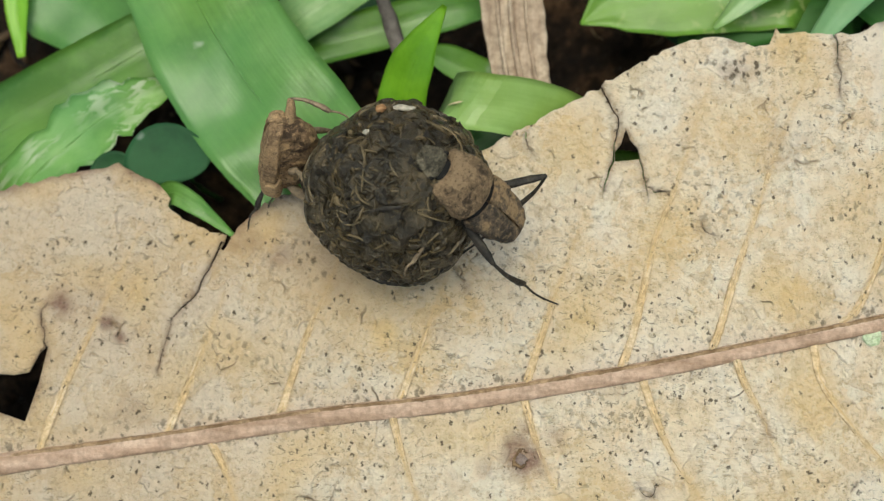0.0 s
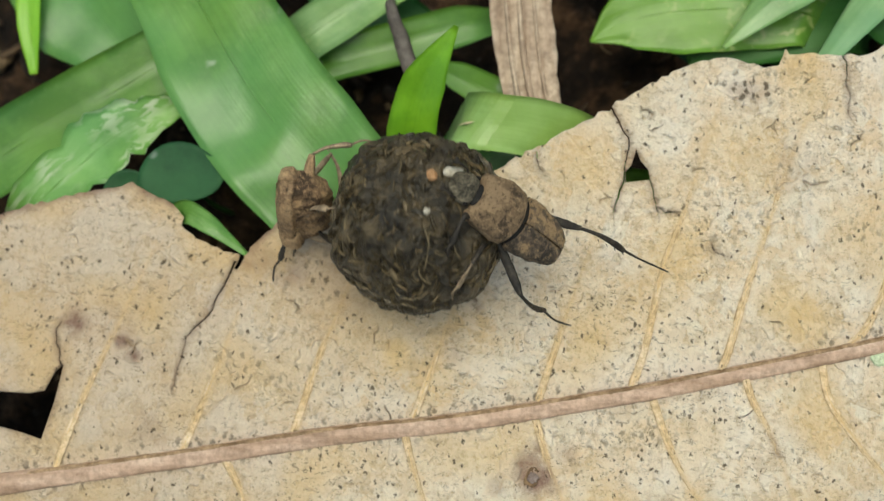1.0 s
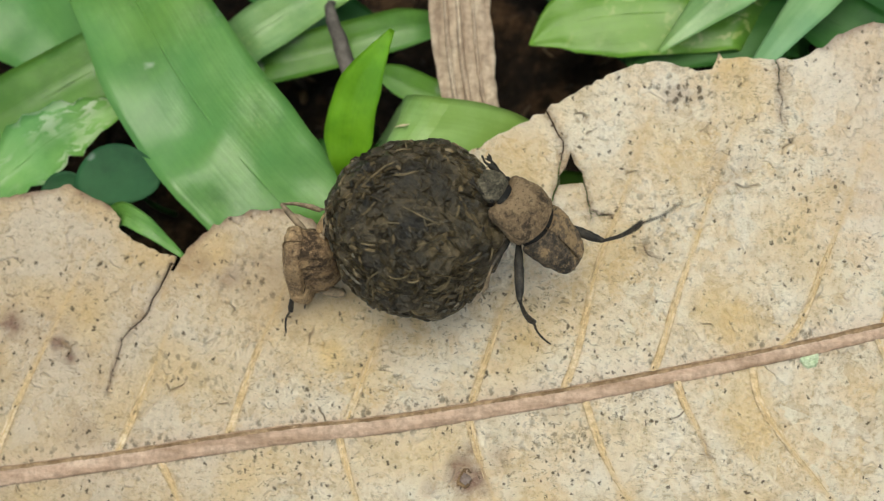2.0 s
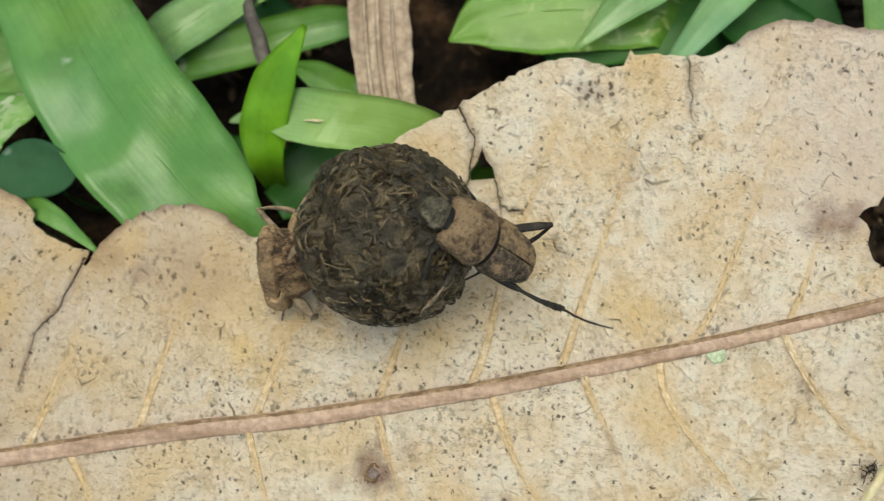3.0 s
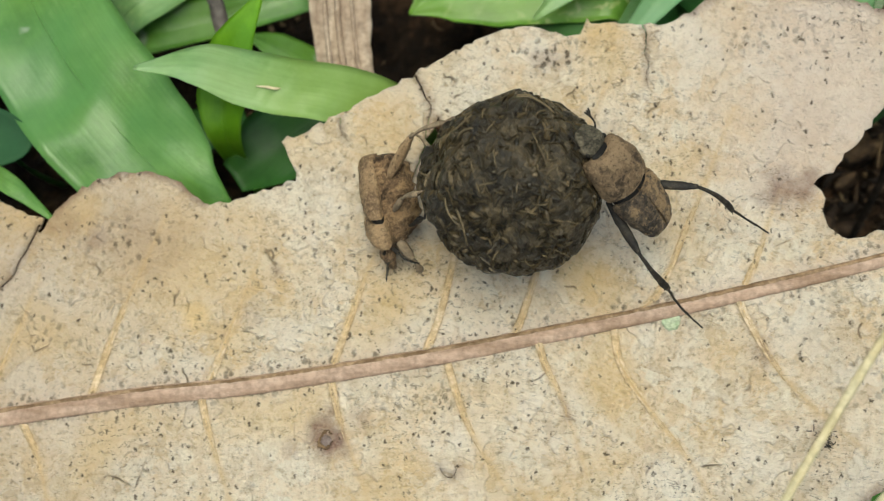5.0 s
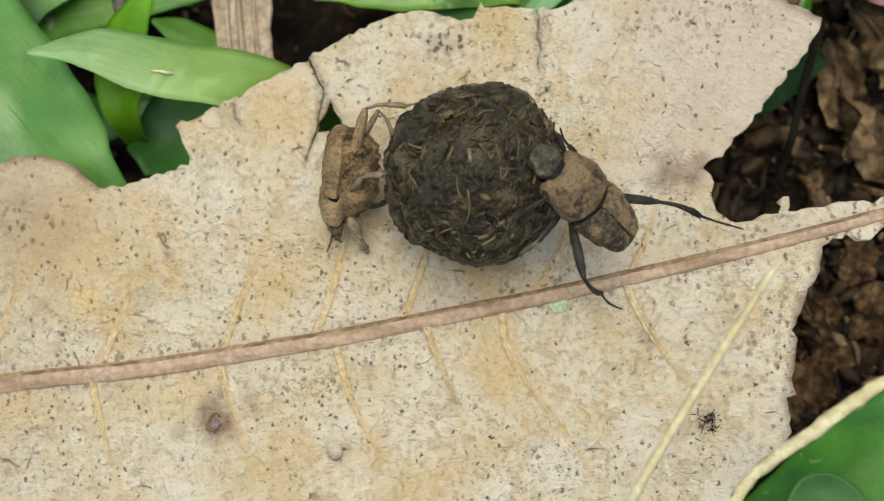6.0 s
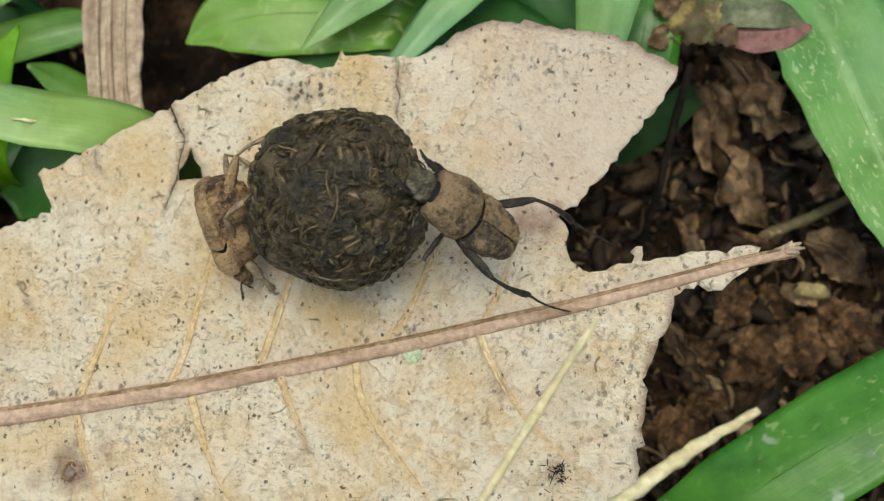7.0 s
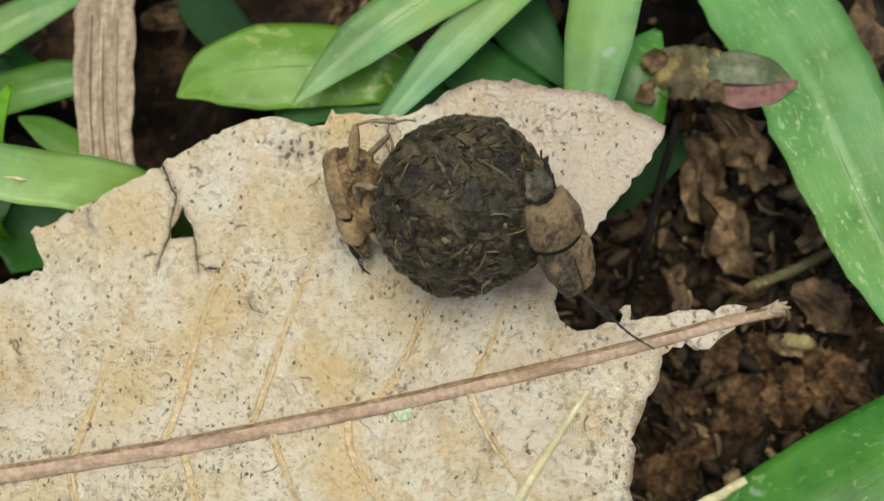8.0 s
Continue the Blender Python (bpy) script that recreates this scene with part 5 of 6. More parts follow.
def build_sprung():
    """The whole blade, cut along slanting creases into pieces that turn on one another."""
    count, across = 70, 8
    v, f, uv = blade_mesh(SPRUNG_AXIS, SPRUNG_WIDTHS, count=count, across=across, seed=40.0, fold=0.05, wobble=0.0)
    line = spline(SPRUNG_AXIS, count)
    slant = [np.array(p) + np.array((0.5 * (p[1] - line[k // (across + 1) % count][1]), 0, 0)) for k, p in enumerate(v)]
    whole = bpy.data.meshes.new("sprung_shape")
    whole.from_pydata([tuple(q) for q in slant], [], f)
    normals = [tuple(q.vector) for q in whole.vertex_normals]
    bpy.data.meshes.remove(whole)
    pieces = []
    for a, b in zip(SPRUNG_ROWS, SPRUNG_ROWS[1:]):
        mine = [q for q in f if all(max(a - 1, 0) <= (i // (across + 1)) % count <= b for i in q)]
        used = sorted({i for q in mine for i in q})
        order = {i: k for k, i in enumerate(used)}
        ob = mesh_object("tip_part" if a else "lower_part", [slant[i] - np.array((0, 0, 0.03 if (i // (across + 1)) % count < a else 0)) for i in used], [tuple(order[i] for i in q) for q in mine], M_PALEGREEN, sprung)
        ob.data.normals_split_custom_set_from_vertices([normals[i] for i in used])
        layer = ob.data.uv_layers.new(name="UVMap")
        for loop in ob.data.loops:
            layer.data[loop.index].uv = uv[used[loop.vertex_index]]
        pieces.append(ob)
    return pieces[1:], [(Vector(line[r]) + Vector((0, 0, 0.035))) * CM for r in SPRUNG_ROWS[1:-1]]


sprung_pieces, sprung_creases = build_sprung()
v, f = tube([(-3.93, 3.99, 0.13), (-4.0, 3.985, 0.15), (-4.1, 4.0, 0.165), (-4.2, 4.005, 0.178)], [0.006, 0.02, 0.016, 0.005], 12, 6, 0.3, 2.0, 0.8)
mesh_object("scar", v, f, M_PALE, sprung_pieces[4], "whitish scar on the blade")
tagged(sprung, "pale green grass blade arching over the leaf edge", "grass")


# ---- the dung ball ----
def ball_relief(d):
    return 0.085 * noise.noise(d * 1.5 + Vector((0.3, 0.9, 0.1))) + 0.035 * noise.noise(d * 3.4 + Vector((3, 1, 4)))


def straw_relief(d):
    """Layers of chewed straw, each patch of them lying its own way, with pits and clods."""
    near, spots = noise.voronoi(d * 4.2 + 0.35 * noise.noise_vector(d * 5.0))
    way = noise.noise_vector(spots[0] * 7.31 + Vector((1.7, 4.1, 2.9))).normalized()
    across = d.cross(way).normalized()
    along = d.dot(way) * 6.0
    wind = 1.2 * noise.noise(d * 6.0)
    fine = noise.noise((d.dot(across) * 46.0 + wind, along, spots[0].x * 9))
    coarse = noise.noise((d.dot(across) * 21.0 + wind, along * 0.6, spots[0].y * 9))
    h = 0.034 * fine + 0.05 * coarse - 0.16 * max(0.0, 0.12 - (near[1] - near[0]))
    hole, seat = noise.voronoi(d * 11.0)
    deep = noise.noise(seat[0] * 5.7)
    if deep > 0.02:
        h -= 0.09 * max(0.0, 1 - hole[0] / (0.2 + 0.35 * deep)) ** 0.7
    return h + 0.022 * noise.noise(d * 9.0)


def build_ball():
    rng = np.random.default_rng(3)
    bm = bmesh.new()
    bmesh.ops.create_icosphere(bm, subdivisions=7, radius=1.0)
    for v in bm.verts:
        d = v.co.normalized()
        v.co = d * (BALL_RADIUS - 0.016 + ball_relief(d) + straw_relief(d)) * CM
    me = bpy.data.meshes.new("dung_ball")
    bm.to_mesh(me)
    bm.free()
    me.polygons.foreach_set("use_smooth", [True] * len(me.polygons))
    me.materials.append(M_DUNG)
    ball = new("dung_ball", me)
    tagged(ball, "dark ball of fibrous dung rolled on the dry leaf", "dung ball")

    def strand(d, length, wide, bend, lift, thick=0.008):
        """A bit of chewed straw lying along the ball's surface, sunk in at both ends."""
        d = d / np.linalg.norm(d)
        way = noise.noise_vector(Vector(d) * 1.9 + Vector((2.0, 7.0, 5.0)))
        s = np.cross(d, np.array(way) * 1.6 + rng.normal(size=3) * 0.7)
        s /= np.linalg.norm(s)
        w = np.cross(d, s)
        steps = 6 if length > 0.14 else 4
        v, f = [], []
        for k in range(steps):
            u = (k / (steps - 1) - 0.5) * length
            q = d * BALL_RADIUS + s * u + w * bend * u * u * 4
            q = q / np.linalg.norm(q)
            end = k in (0, steps - 1)
            h = BALL_RADIUS - 0.004 + ball_relief(Vector(q)) + lift - (0.016 if end else 0.0)
            e = wide * (rng.uniform(0.35, 0.8) if end else rng.uniform(0.85, 1.1)) / 2
            v += [q * (h - thick) + w * e, q * h + w * e * 0.45, q * h - w * e * 0.45, q * (h - thick) - w * e]
        for k in range(steps - 1):
            i = k * 4
            f += [(i + j, i + 4 + j, i + 5 + j, i + 1 + j) for j in range(3)]
        return v, f

    verts, faces = [], []
    for _ in range(3000):
        thin = rng.random() < 0.7
        length, wide = (rng.uniform(0.06, 0.2), rng.uniform(0.01, 0.024)) if thin else (rng.uniform(0.06, 0.15), rng.uniform(0.03, 0.06))
        v, f = strand(rng.normal(size=3), length, wide, rng.normal(0, 0.3), rng.uniform(-0.036, 0.02), 0.024)
        n = len(verts)
        verts += v
        faces += [tuple(i + n for i in q) for q in f]
    ob = mesh_object("fibre_coat", verts, faces, M_FIBRE, ball, "chewed plant fibres pressed into the dung", smooth=False)
    ob["kind"] = "stuff"
    for k in range(90):
        long = k < 22
        v, f = strand(rng.normal(size=3), rng.uniform(0.25, 0.5) if long else rng.uniform(0.1, 0.22), rng.uniform(0.014, 0.026), rng.normal(0, 0.35), 0.02 if long else 0.016, 0.014)
        mesh_object("straw", v, f, M_STRAWBIT, ball, smooth=False)
    # pale chips and grains stuck on
    for name, mat, x, y, sx, sy, sz, turn in (("chip", M_CHIP, 0.13, 0.74, 0.115, 0.055, 0.03, 10), ("grain", M_GRAIN, -0.1, 0.73, 0.055, 0.065, 0.04, 0), ("chip", M_CHIP, -0.22, 0.45, 0.035, 0.03, 0.02, 0)):
        z = math.sqrt(BALL_RADIUS ** 2 - x * x - y * y)
        up = Vector((x, y, z)).normalized()
        seat = up * (BALL_RADIUS + ball_relief(up) + 0.008)
        bm = bmesh.new()
        bmesh.ops.create_icosphere(bm, subdivisions=3, radius=1.0)
        for v in bm.verts:
            k = 1 + 0.22 * noise.noise(v.co * 1.5 + Vector((turn, sx * 90, 0)))
            v.co = Vector((v.co.x * sx * k, v.co.y * sy * k, v.co.z * sz * k)) * CM
        me = bpy.data.meshes.new(name)
        bm.to_mesh(me)
        bm.free()
        me.materials.append(mat)
        me.polygons.foreach_set("use_smooth", [True] * len(me.polygons))
        c = new(name, me)
        c.parent = ball
        c.matrix_local = Matrix.Translation(seat * CM) @ up.to_track_quat("Z", "Y").to_matrix().to_4x4() @ pose(0, 0, 0, 0, 0, turn)
    return ball


ball = build_ball()


# ---- the beetles ----
# own space: y ahead, z to the back; length 1.36 from -0.68 to 0.68
def crust(p, seed):
    """Dried dirt on chitin: broad dents, clods and grit."""
    q = p + Vector((seed, seed * 0.37, 0))
    clods = noise.noise(q * 16)
    return 0.02 * noise.noise(q * 4.5) + 0.014 * noise.noise(q * 9) + 0.012 * max(clods, -0.1) + 0.007 * noise.noise(q * 34) + 0.004 * noise.noise(q * 70)


def shell(name, profile, sections, material, parent, label="", rough=1.0, seed=0.0, cut=None, sides=44, square=0.62, detail=None):
    """A closed shell: profile rows of (y, half width, top, bottom), rounded across; detail moves its points."""
    rows_ = spline(profile, sections)
    first, last = rows_[0][0], rows_[-1][0]
    verts, faces = [], []
    for y, w, top, low in rows_:
        w, u = max(w, 0.004), (y - first) / (last - first)
        for s in range(sides):
            a = 2 * math.pi * s / sides
            x, c = math.cos(a), math.sin(a)
            z = c ** square * top if c > 0 else -abs(c) ** 0.8 * -low
            p = Vector((x * w, y, z))
            if detail:
                p = detail(p, x, c, u)
            out = Vector((x / w, 0, c / max(abs(top), 0.05))).normalized()
            verts.append(tuple(p + out * crust(p, seed) * rough))
    for k in range(sections - 1):
        for s in range(sides):
            e = (s + 1) % sides
            faces.append((k * sides + s, (k + 1) * sides + s, (k + 1) * sides + e, k * sides + e))
    faces.append(tuple(range(sides)))
    faces.append(tuple(range((sections - 1) * sides, sections * sides))[::-1])
    if cut is not None:
        verts = [(max(v[0], 0.006) if cut > 0 else min(v[0], -0.006), v[1], v[2]) for v in verts]
    return mesh_object(name, verts, faces, material, parent, label)


def wing_detail(p, x, c, u):
    """Grooves along the wing case, a sharp side rim, a front edge that follows the pronotum."""
    if c > 0.05:
        p.z -= 0.011 * max(0.0, math.cos(x * 19.0)) ** 3 * min(1.0, 4 * u)
    if 0.0 < c < 0.3:
        p.z -= 0.025 * math.sin(c / 0.3 * math.pi)
    p.y -= 0.075 * (1 - x * x) * u ** 2
    return p


def pronotum_detail(p, x, c, u):
    """Bowed hind edge, hollow front edge with corners that reach ahead, a rim and a faint middle furrow."""
    p.y -= 0.075 * (1 - x * x) * (1 - u) ** 2
    p.y -= 0.07 * (1 - x * x) * u ** 4
    if 0.0 < c < 0.25:
        p.z -= 0.02 * math.sin(c / 0.25 * math.pi)
    if c > 0.4:
        p.z -= 0.014 * math.exp(-(x / 0.09) ** 2) * (1 - u)
        p.z -= 0.022 * math.exp(-((abs(x) - 0.5) / 0.16) ** 2 - ((u - 0.5) / 0.16) ** 2)
    return p


def belly_detail(p, x, c, u):
    """Overlapping belly plates."""
    if c < 0.35:
        step = (u * 8.0) % 1.0
        k = 1 - 0.11 * step
        p.x, p.z = p.x * k, p.z * k
    return p


def head_detail(p, x, c, u):
    """A flat shield with two blunt teeth in front and a low cross ridge."""
    p.y += 0.035 * u ** 6 * math.cos(x * 6.0)
    if c > 0.2:
        p.z += 0.012 * math.exp(-((u - 0.4) / 0.1) ** 2)
    return p


def limb(name, length, radii, material, parent, spines=0, seed=0.0, tarsus=0.0, bend=0.03):
    """A leg piece along +y, with spines and, at the end, a thin jointed foot."""
    v, f = tube([(0, 0, 0), (0.0, length * 0.35, bend), (0, length * 0.75, bend * 0.7), (0, length, 0)], radii, 22, 10, 0.7, seed, 0.16)
    v = [tuple(q) for q in v]
    for k in range(spines):
        y = length * (0.4 + 0.58 * k / max(spines - 1, 1))
        n = len(v)
        for dx, dy, dz in ((0.006, -0.01, 0), (0.006, 0.01, 0), (0.006, 0, 0.012), (0.034, 0.025, 0)):
            v.append((radii[-1] * 0.7 + dx, y + dy, dz))
        f += [(n, n + 1, n + 3), (n + 1, n + 2, n + 3), (n + 2, n, n + 3), (n, n + 2, n + 1)]
    if tarsus:
        n = len(v)
        a, b = tube([(0, length - 0.02, 0), (0.015, length + tarsus * 0.35, 0.02), (0.0, length + tarsus * 0.7, 0.015), (-0.02, length + tarsus, -0.005)], [0.015, 0.014, 0.012, 0.013, 0.01, 0.011, 0.008], 20, 6, 1.0, seed + 2, 0.5)
        v += [tuple(q) for q in a]
        f += [tuple(i + n for i in q) for q in b]
    return mesh_object(name, v, f, material, parent)


def build_beetle(name, long, s, dusty, waist=0.0):
    thing = new(name)
    low = 0.46 if dusty else 0.26
    prof = lambda rows_: [(y * long, w * s, a * s, b * s) for y, w, a, b in rows_]
    shell("abdomen", prof([(-0.67, 0.07, 0.0, -low * 0.4), (-0.64, 0.17, 0.05, -low * 0.75), (-0.45, 0.25, 0.08, -low), (-0.1, 0.29, 0.1, -low), (0.18, 0.28, 0.1, -low), (0.36, 0.23, 0.08, -low * 0.75), (0.46, 0.15, 0.05, -low * 0.4), (0.54, 0.09, 0.03, -0.07)]), 56, M_BELLY if dusty else M_LEG, thing,
          "brown belly with creased plates" if dusty else "", 2.2 if dusty else 1.0, 3.0, detail=belly_detail)
    shell("joint", prof([(-0.2 + waist, 0.24, 0.12, -0.02), (-0.18 + waist, 0.31, 0.15, -0.04), (0.04 + waist, 0.31, 0.15, -0.04), (0.06 + waist, 0.24, 0.12, -0.02)]), 8, M_JOINT, thing, "black gap between the plates", 0.3)
    hind = lambda rows_: prof([(-0.7 + (y + 0.7) * (1 + waist / 0.62), w, a, b) for y, w, a, b in rows_])
    fore = lambda rows_: prof([(0.48 - (0.48 - y) * (1 - waist / 0.505), w, a, b) for y, w, a, b in rows_])
    for side in (-1, 1):
        shell("wing_case", hind([(-0.7, 0.07, 0.03, -0.07), (-0.695, 0.15, 0.075, -0.09), (-0.66, 0.21, 0.115, -0.09), (-0.56, 0.275, 0.155, -0.08), (-0.38, 0.335, 0.19, -0.07), (-0.22, 0.362, 0.205, -0.06), (-0.12, 0.368, 0.208, -0.05), (-0.085, 0.362, 0.195, -0.04), (-0.08, 0.32, 0.15, -0.03)]), 52,
              M_TAN if dusty else M_WING, thing, "dusty brown wing case with fine ridges", 0.9, 7.0 + side, side, square=0.5, detail=wing_detail)
    shell("pronotum", fore([(-0.025, 0.32, 0.15, -0.03), (-0.02, 0.362, 0.195, -0.06), (0.01, 0.372, 0.215, -0.08), (0.1, 0.382, 0.235, -0.1), (0.22, 0.382, 0.232, -0.1), (0.33, 0.365, 0.205, -0.1), (0.42, 0.328, 0.165, -0.08), (0.465, 0.29, 0.12, -0.05), (0.48, 0.23, 0.06, -0.03)]), 52,
          M_TAN if dusty else M_SHELL, thing, "crusty tan-brown pronotum", 1.15, 11.0, square=0.48, detail=pronotum_detail)
    shell("neck", prof([(0.36, 0.15, 0.08, -0.07), (0.44, 0.16, 0.08, -0.08), (0.52, 0.13, 0.06, -0.07)]), 8, M_JOINT, thing, "black neck", 0.3)
    head = shell("head", prof([(0.475, 0.13, 0.06, -0.05), (0.485, 0.175, 0.1, -0.06), (0.53, 0.2, 0.125, -0.06), (0.6, 0.205, 0.115, -0.05), (0.67, 0.175, 0.085, -0.04), (0.72, 0.125, 0.05, -0.03), (0.735, 0.06, 0.02, -0.02)]), 34, M_BELLY if dusty else M_HEAD, thing,
                 "dark flattened head", 0.9, 17.0, sides=36, square=0.75, detail=head_detail)
    for side in (-1, 1):
        v, f = tube([(side * 0.17 * s, 0.5 * long, 0.04), (side * 0.185 * s, 0.52 * long, 0.055), (side * 0.18 * s, 0.55 * long, 0.045)], [0.012, 0.024, 0.012], 8, 8)
        mesh_object("eye", v, f, M_JOINT, head, "small black eye")
        v, f = tube([(side * 0.15 * s, 0.6 * long, 0.0), (side * 0.2 * s, 0.68 * long, 0.05), (side * 0.2 * s, 0.76 * long, 0.07), (side * 0.19 * s, 0.8 * long, 0.08)], [0.011, 0.01, 0.011, 0.016], 10, 6)
        antenna = mesh_object("antenna", v, f, M_LEG, thing)
        for k in (-1, 0, 1):
            v, f = tube([(side * 0.19 * s, 0.79 * long, 0.08), (side * (0.195 + 0.02 * k) * s, 0.83 * long, 0.09), (side * (0.19 + 0.04 * k) * s, 0.87 * long, 0.095)], [0.01, 0.016, 0.008], 6, 6, 0.6)
            mesh_object("club_plate", v, f, M_LEG, antenna)
    return thing


def build_leg(thing, name, femur, tibia, tarsus, thick, material, seed, shin=None):
    slim = min(thick, 0.048)
    upper = limb(name, femur, [thick * 0.6, thick * 1.15, thick * 1.1, thick * 0.6], material, thing, 0, seed, 0.0, 0.0)
    lower = limb("tibia", tibia, [slim * 0.42, slim * 0.5, slim * 0.72, slim * 0.95, slim * 0.75], shin or material, upper, 4, seed + 1, tarsus, 0.045 * tibia / 0.6)
    return upper, lower


def frame_to(origin, ahead, back):
    """The pose at origin whose y points along ahead and z near back."""
    y = Vector(ahead).normalized()
    x = y.cross(Vector(back)).normalized()
    z = x.cross(y)
    m = Matrix((x, y, z)).transposed().to_4x4()
    return Matrix.Translation(origin) @ m


def body_pose(head, tail, back):
    h, t = Vector(head), Vector(tail)
    return frame_to((h + t) / 2 * CM, h - t, back)


def leg_poses(body, hip, target, pole, femur, tibia):
    """Poses of thigh and shin so that the foot comes to the target."""
    base = Vector(hip) * CM
    goal = body.inverted() @ (Vector(target) * CM)
    d = goal - base
    a, b = femur * CM, tibia * CM
    reach = min(max(d.length, abs(a - b) * 1.05), (a + b) * 0.985)
    d = d.normalized()
    p = body.to_3x3().inverted() @ Vector(pole)
    p = (p - d * p.dot(d)).normalized()
    along = (a * a - b * b + reach * reach) / (2 * reach)
    knee = base + d * along + p * math.sqrt(max(a * a - along * along, 0))
    thigh = frame_to(base, knee - base, p)
    shin = frame_to(knee, base + d * reach - knee, p)
    return thigh, thigh.inverted() @ shin


puller = build_beetle("puller_beetle", 0.93, 0.79, False)
tagged(puller, "dusty brown dung beetle clinging to the ball, long dark hind legs", "beetle", "dung beetles")
pusher = build_beetle("pusher_beetle", 0.85, 0.88, True, 0.16)
tagged(pusher, "dusty tan dung beetle on its side pushing the ball, head down", "beetle", "dung beetles")

# legs: hip in the beetle's space, femur and tibia (with foot) lengths, then where the foot goes
PULLER_LEGS = {
    "hind_low": (build_leg(puller, "hind_leg", 0.6, 0.6, 0.72, 0.044, M_LEG, 1.0), (-0.2, -0.06, -0.14), 0.6, 1.32),
    "hind_far": (build_leg(puller, "hind_leg", 0.6, 0.62, 0.7, 0.044, M_LEG, 2.0), (0.2, -0.2, -0.14), 0.6, 1.32),
    "middle_low": (build_leg(puller, "middle_leg", 0.4, 0.32, 0.16, 0.028, M_LEG, 3.0, M_DUSTLEG), (-0.2, 0.04, -0.14), 0.4, 0.48),
    "middle_far": (build_leg(puller, "middle_leg", 0.45, 0.4, 0.2, 0.036, M_LEG, 4.0), (0.2, 0.05, -0.14), 0.45, 0.6),
    "fore_low": (build_leg(puller, "fore_leg", 0.32, 0.3, 0.12, 0.038, M_LEG, 5.0), (-0.16, 0.34, -0.1), 0.32, 0.42),
    "fore_far": (build_leg(puller, "fore_leg", 0.32, 0.3, 0.12, 0.038, M_LEG, 6.0), (0.16, 0.34, -0.1), 0.32, 0.42),
}
PUSHER_LEGS = {
    "hind_up": (build_leg(pusher, "hind_leg", 0.55, 0.42, 0.2, 0.075, M_TAN, 7.0, M_DUSTLEG), (-0.14, -0.3, -0.14), 0.55, 0.62),
    "hind_down": (build_leg(pusher, "hind_leg", 0.55, 0.42, 0.2, 0.042, M_DUSTLEG, 8.0), (0.14, -0.3, -0.14), 0.55, 0.62),
    "middle_up": (build_leg(pusher, "middle_leg", 0.34, 0.3, 0.12, 0.045, M_DUSTLEG, 9.0), (-0.16, 0.02, -0.14), 0.34, 0.42),
    "middle_down": (build_leg(pusher, "middle_leg", 0.34, 0.3, 0.12, 0.045, M_LEG, 10.0), (0.16, 0.02, -0.14), 0.34, 0.42),
    "fore_up": (build_leg(pusher, "fore_leg", 0.3, 0.26, 0.1, 0.05, M_DUSTLEG, 11.0), (-0.14, 0.3, -0.1), 0.3, 0.36),
    "fore_down": (build_leg(pusher, "fore_leg", 0.34, 0.3, 0.26, 0.045, M_LEG, 12.0), (0.14, 0.3, -0.1), 0.34, 0.56),
}


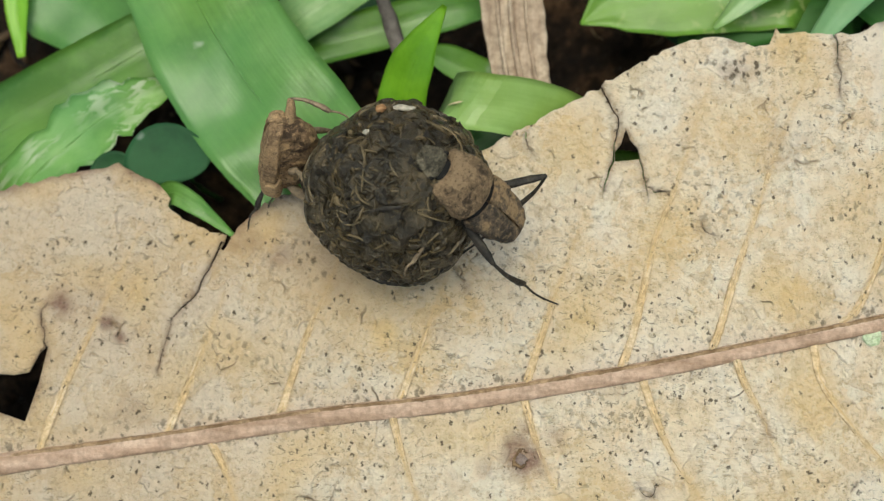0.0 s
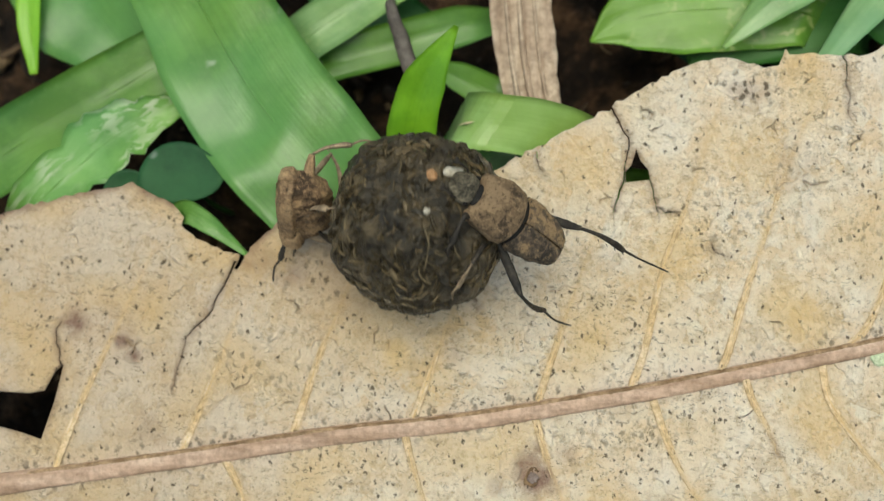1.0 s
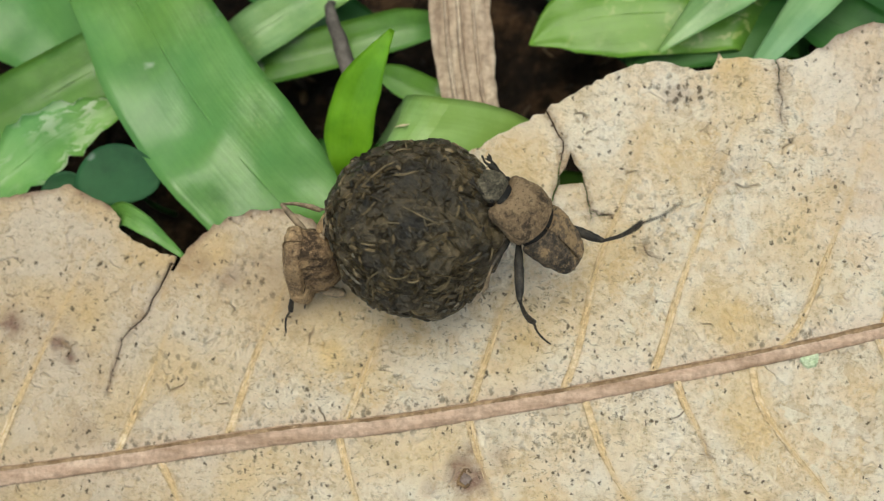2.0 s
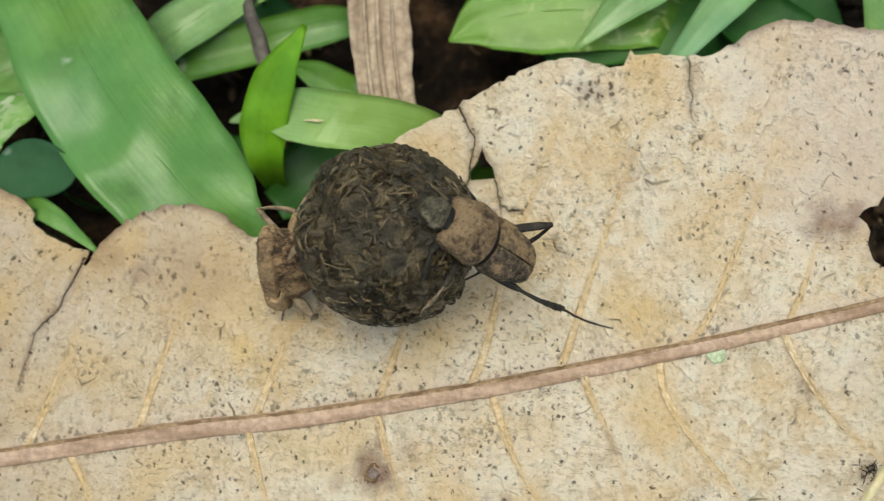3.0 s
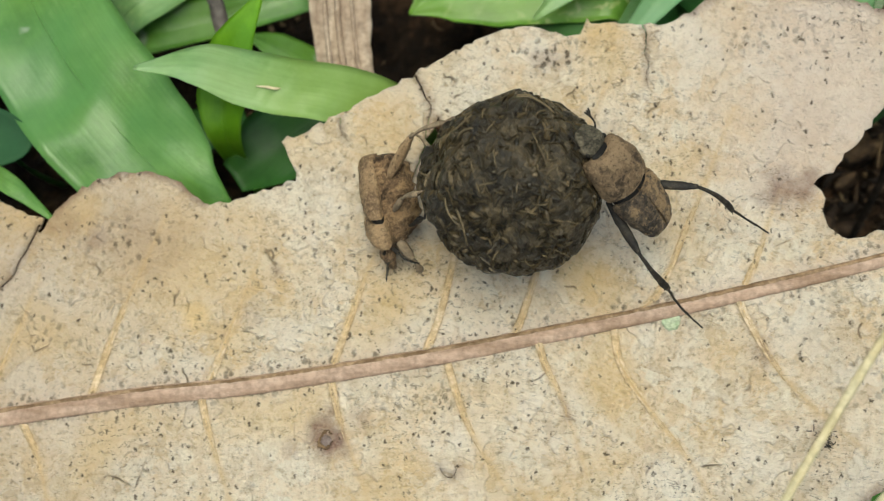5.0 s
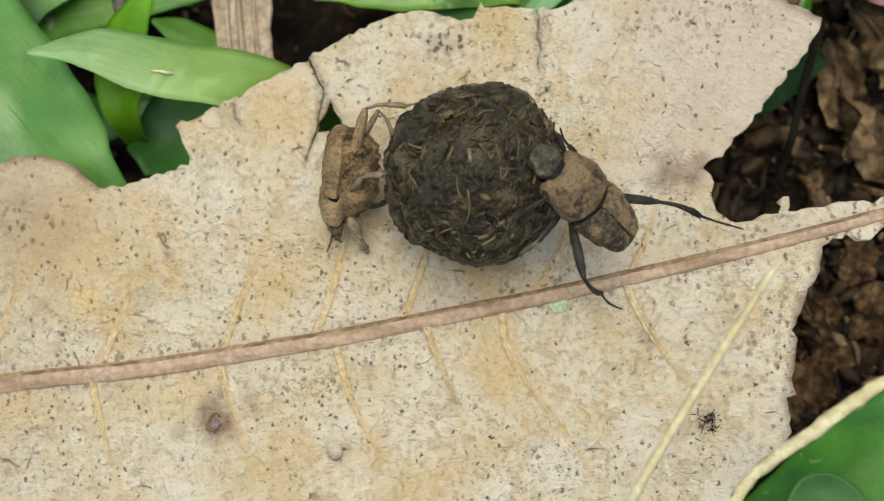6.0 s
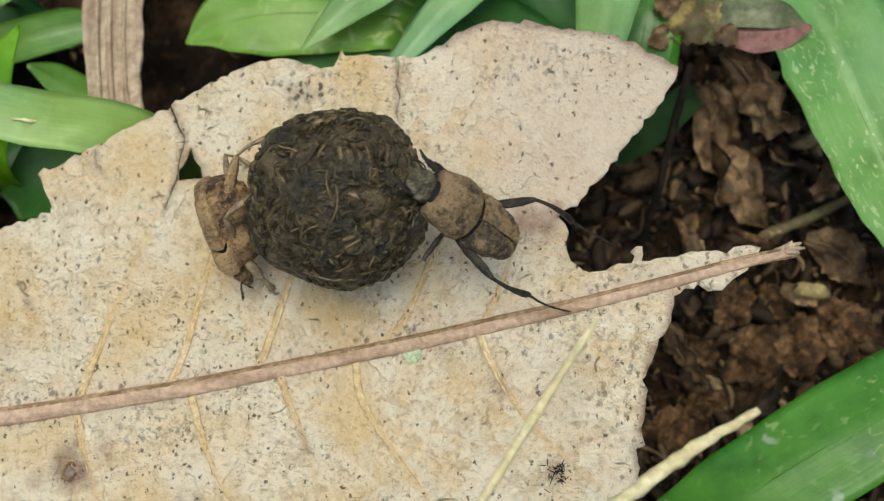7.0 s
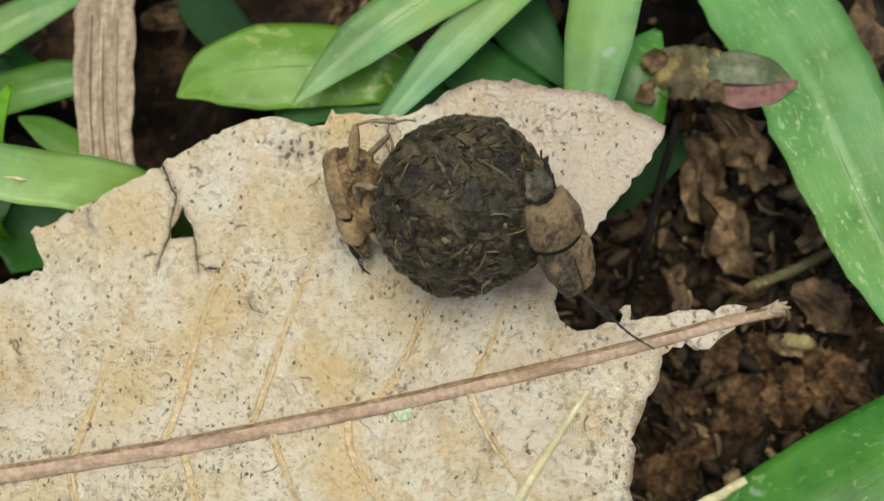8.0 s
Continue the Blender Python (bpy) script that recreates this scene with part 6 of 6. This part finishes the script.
def motions():
    # the ball rolls without slipping
    turn, rows_, last = Matrix.Identity(3), [], None
    centre = {}
    spin = {0.2: 1, 0.5: 3, 0.8: 22, 1.0: 32, 1.2: 50, 1.5: 110, 1.7: 125, 2.8: 185, 4.2: 185, 5.3: 105, 7.0: 105, 7.2: 87.5, 7.5: 70, 8.0: 35}
    last_spin = 0.0
    for t, x, y in BALL_WAY:
        c = Vector((x, y, BALL_RADIUS))
        if last is not None:
            d = c - last
            if d.length > 1e-6:
                turn = Matrix.Rotation(d.length / BALL_RADIUS, 3, Vector((0, 0, 1)).cross(d)) @ turn
        now = spin.get(t, last_spin)
        turn = Matrix.Rotation(radians(now - last_spin), 3, Vector((1, 0.8, 0))) @ turn
        last_spin = now
        last = c
        centre[t] = c
        rows_.append((t, Matrix.Translation(c * CM) @ turn.to_4x4()))
    walk(ball, rows_)

    # the pulling beetle and its legs
    bodies, legs = [], {k: ([], []) for k in PULLER_LEGS}
    feet = {r[0]: (Vector(r[1:4]), Vector(r[4:7])) for r in PULLER_FEET}
    for t, *p in PULLER_WAY:
        c = centre[t]
        out = (Vector(p[:3]) + Vector(p[3:])) / 2 - c
        m = body_pose(p[:3], p[3:], out.normalized() * 0.5 + Vector((0, 0, 0.75)))
        bodies.append((t, m))
        sway = 0.1 * math.sin(t * 7.0)

        def grip(x, y, z):
            """The place on the ball nearest to a point of the beetle's space."""
            q = m @ (Vector((x, y, z)) * CM) / CM - c
            return c + q.normalized() * (BALL_RADIUS + 0.02)

        side = m.to_3x3() @ Vector((1, 0, 0))
        goals = {
            "hind_low": (feet[t][0], (-0.25, -0.3, 1)), "hind_far": (feet[t][1], (1, 0.25, -0.15) if 0.45 < feet[t][1].z < 0.6 else (0.25, 0.22, 1) if t < 7.1 else ((1, 0.3, 0.2) if t < 7.4 else (0.5, 0.3, -1))),
            "middle_low": (grip(-0.66, 0.12 + sway, -0.6), -side + Vector((0, 0, 0.5))), "middle_far": (grip(0.7, 0.3 - sway, -0.5), side * 0.3 - Vector((0, 0, 1))),
            "fore_low": (grip(-0.42, 0.5 - sway, -0.6), -side + Vector((0, 0, 0.5))), "fore_far": (grip(0.3, 0.72 + sway, -0.5), side * 0.3 - Vector((0, 0, 1))),
        }
        for k, (_, hip, femur, tibia) in PULLER_LEGS.items():
            for store, q in zip(legs[k], leg_poses(m, hip, *goals[k], femur, tibia)):
                store.append((t, q))
    walk(puller, bodies)
    for k, (pieces, *_) in PULLER_LEGS.items():
        for piece, store in zip(pieces, legs[k]):
            walk(piece, store)

    # the pushing beetle and its legs
    bodies, legs = [], {k: ([], []) for k in PUSHER_LEGS}
    for t, *p in PUSHER_WAY:
        m = body_pose(p[:3], p[3:], (-1.0, 0.05, 0.08))
        bodies.append((t, m))
        c, h = centre[t], Vector(p[:3])
        sway = 0.1 * math.sin(t * 8.0)
        goals = {
            "hind_up": (c + Vector((-0.5, 0.78 + sway, 0.12)), (-0.5, 1, 0.5)), "hind_down": (c + Vector((-0.8, 0.3, -0.2)), (-0.2, 1, -0.4)),
            "middle_up": (c + Vector((-0.82, 0.02 + sway, 0.35)), (0, 0.4, 1)), "middle_down": (c + Vector((-0.85, -0.2, -0.2)), (0, -1, -0.2)),
            "fore_up": (Vector((h.x + 0.28, h.y - 0.12 + sway, 0.05)), (0.3, -0.3, 1)), "fore_down": (Vector((h.x - (0.45 if t < 2 else 0.02), h.y - (0.6 if t < 2 else 0.14) - sway, 0.03)), (-0.5, 0.2, 0.8)),
        }
        for k, (_, hip, femur, tibia) in PUSHER_LEGS.items():
            for store, q in zip(legs[k], leg_poses(m, hip, *goals[k], femur, tibia)):
                store.append((t, q))
    walk(pusher, bodies)
    for k, (pieces, *_) in PUSHER_LEGS.items():
        for piece, store in zip(pieces, legs[k]):
            walk(piece, store)

    # the blade's tip is bent down over its creases, then springs up
    stores = [[] for _ in sprung_pieces]
    for t, bend in ((0.0, 12.5), (1.7, 12.5), (2.8, 8.5), (3.0, 7.5), (3.2, 5.0), (3.35, 2.6), (3.5, 0.6), (3.7, -0.5), (4.2, 0), (8.0, 0)):
        m = Matrix.Identity(4)
        for store, q in zip(stores, sprung_creases):
            m = m @ Matrix.Translation(q) @ Matrix.Rotation(radians(-bend), 4, Vector((0.45, 0.9, 0.17)).normalized()) @ Matrix.Translation(-q)
            store.append((t, m.copy()))
    for piece, store in zip(sprung_pieces, stores):
        walk(piece, store)


motions()
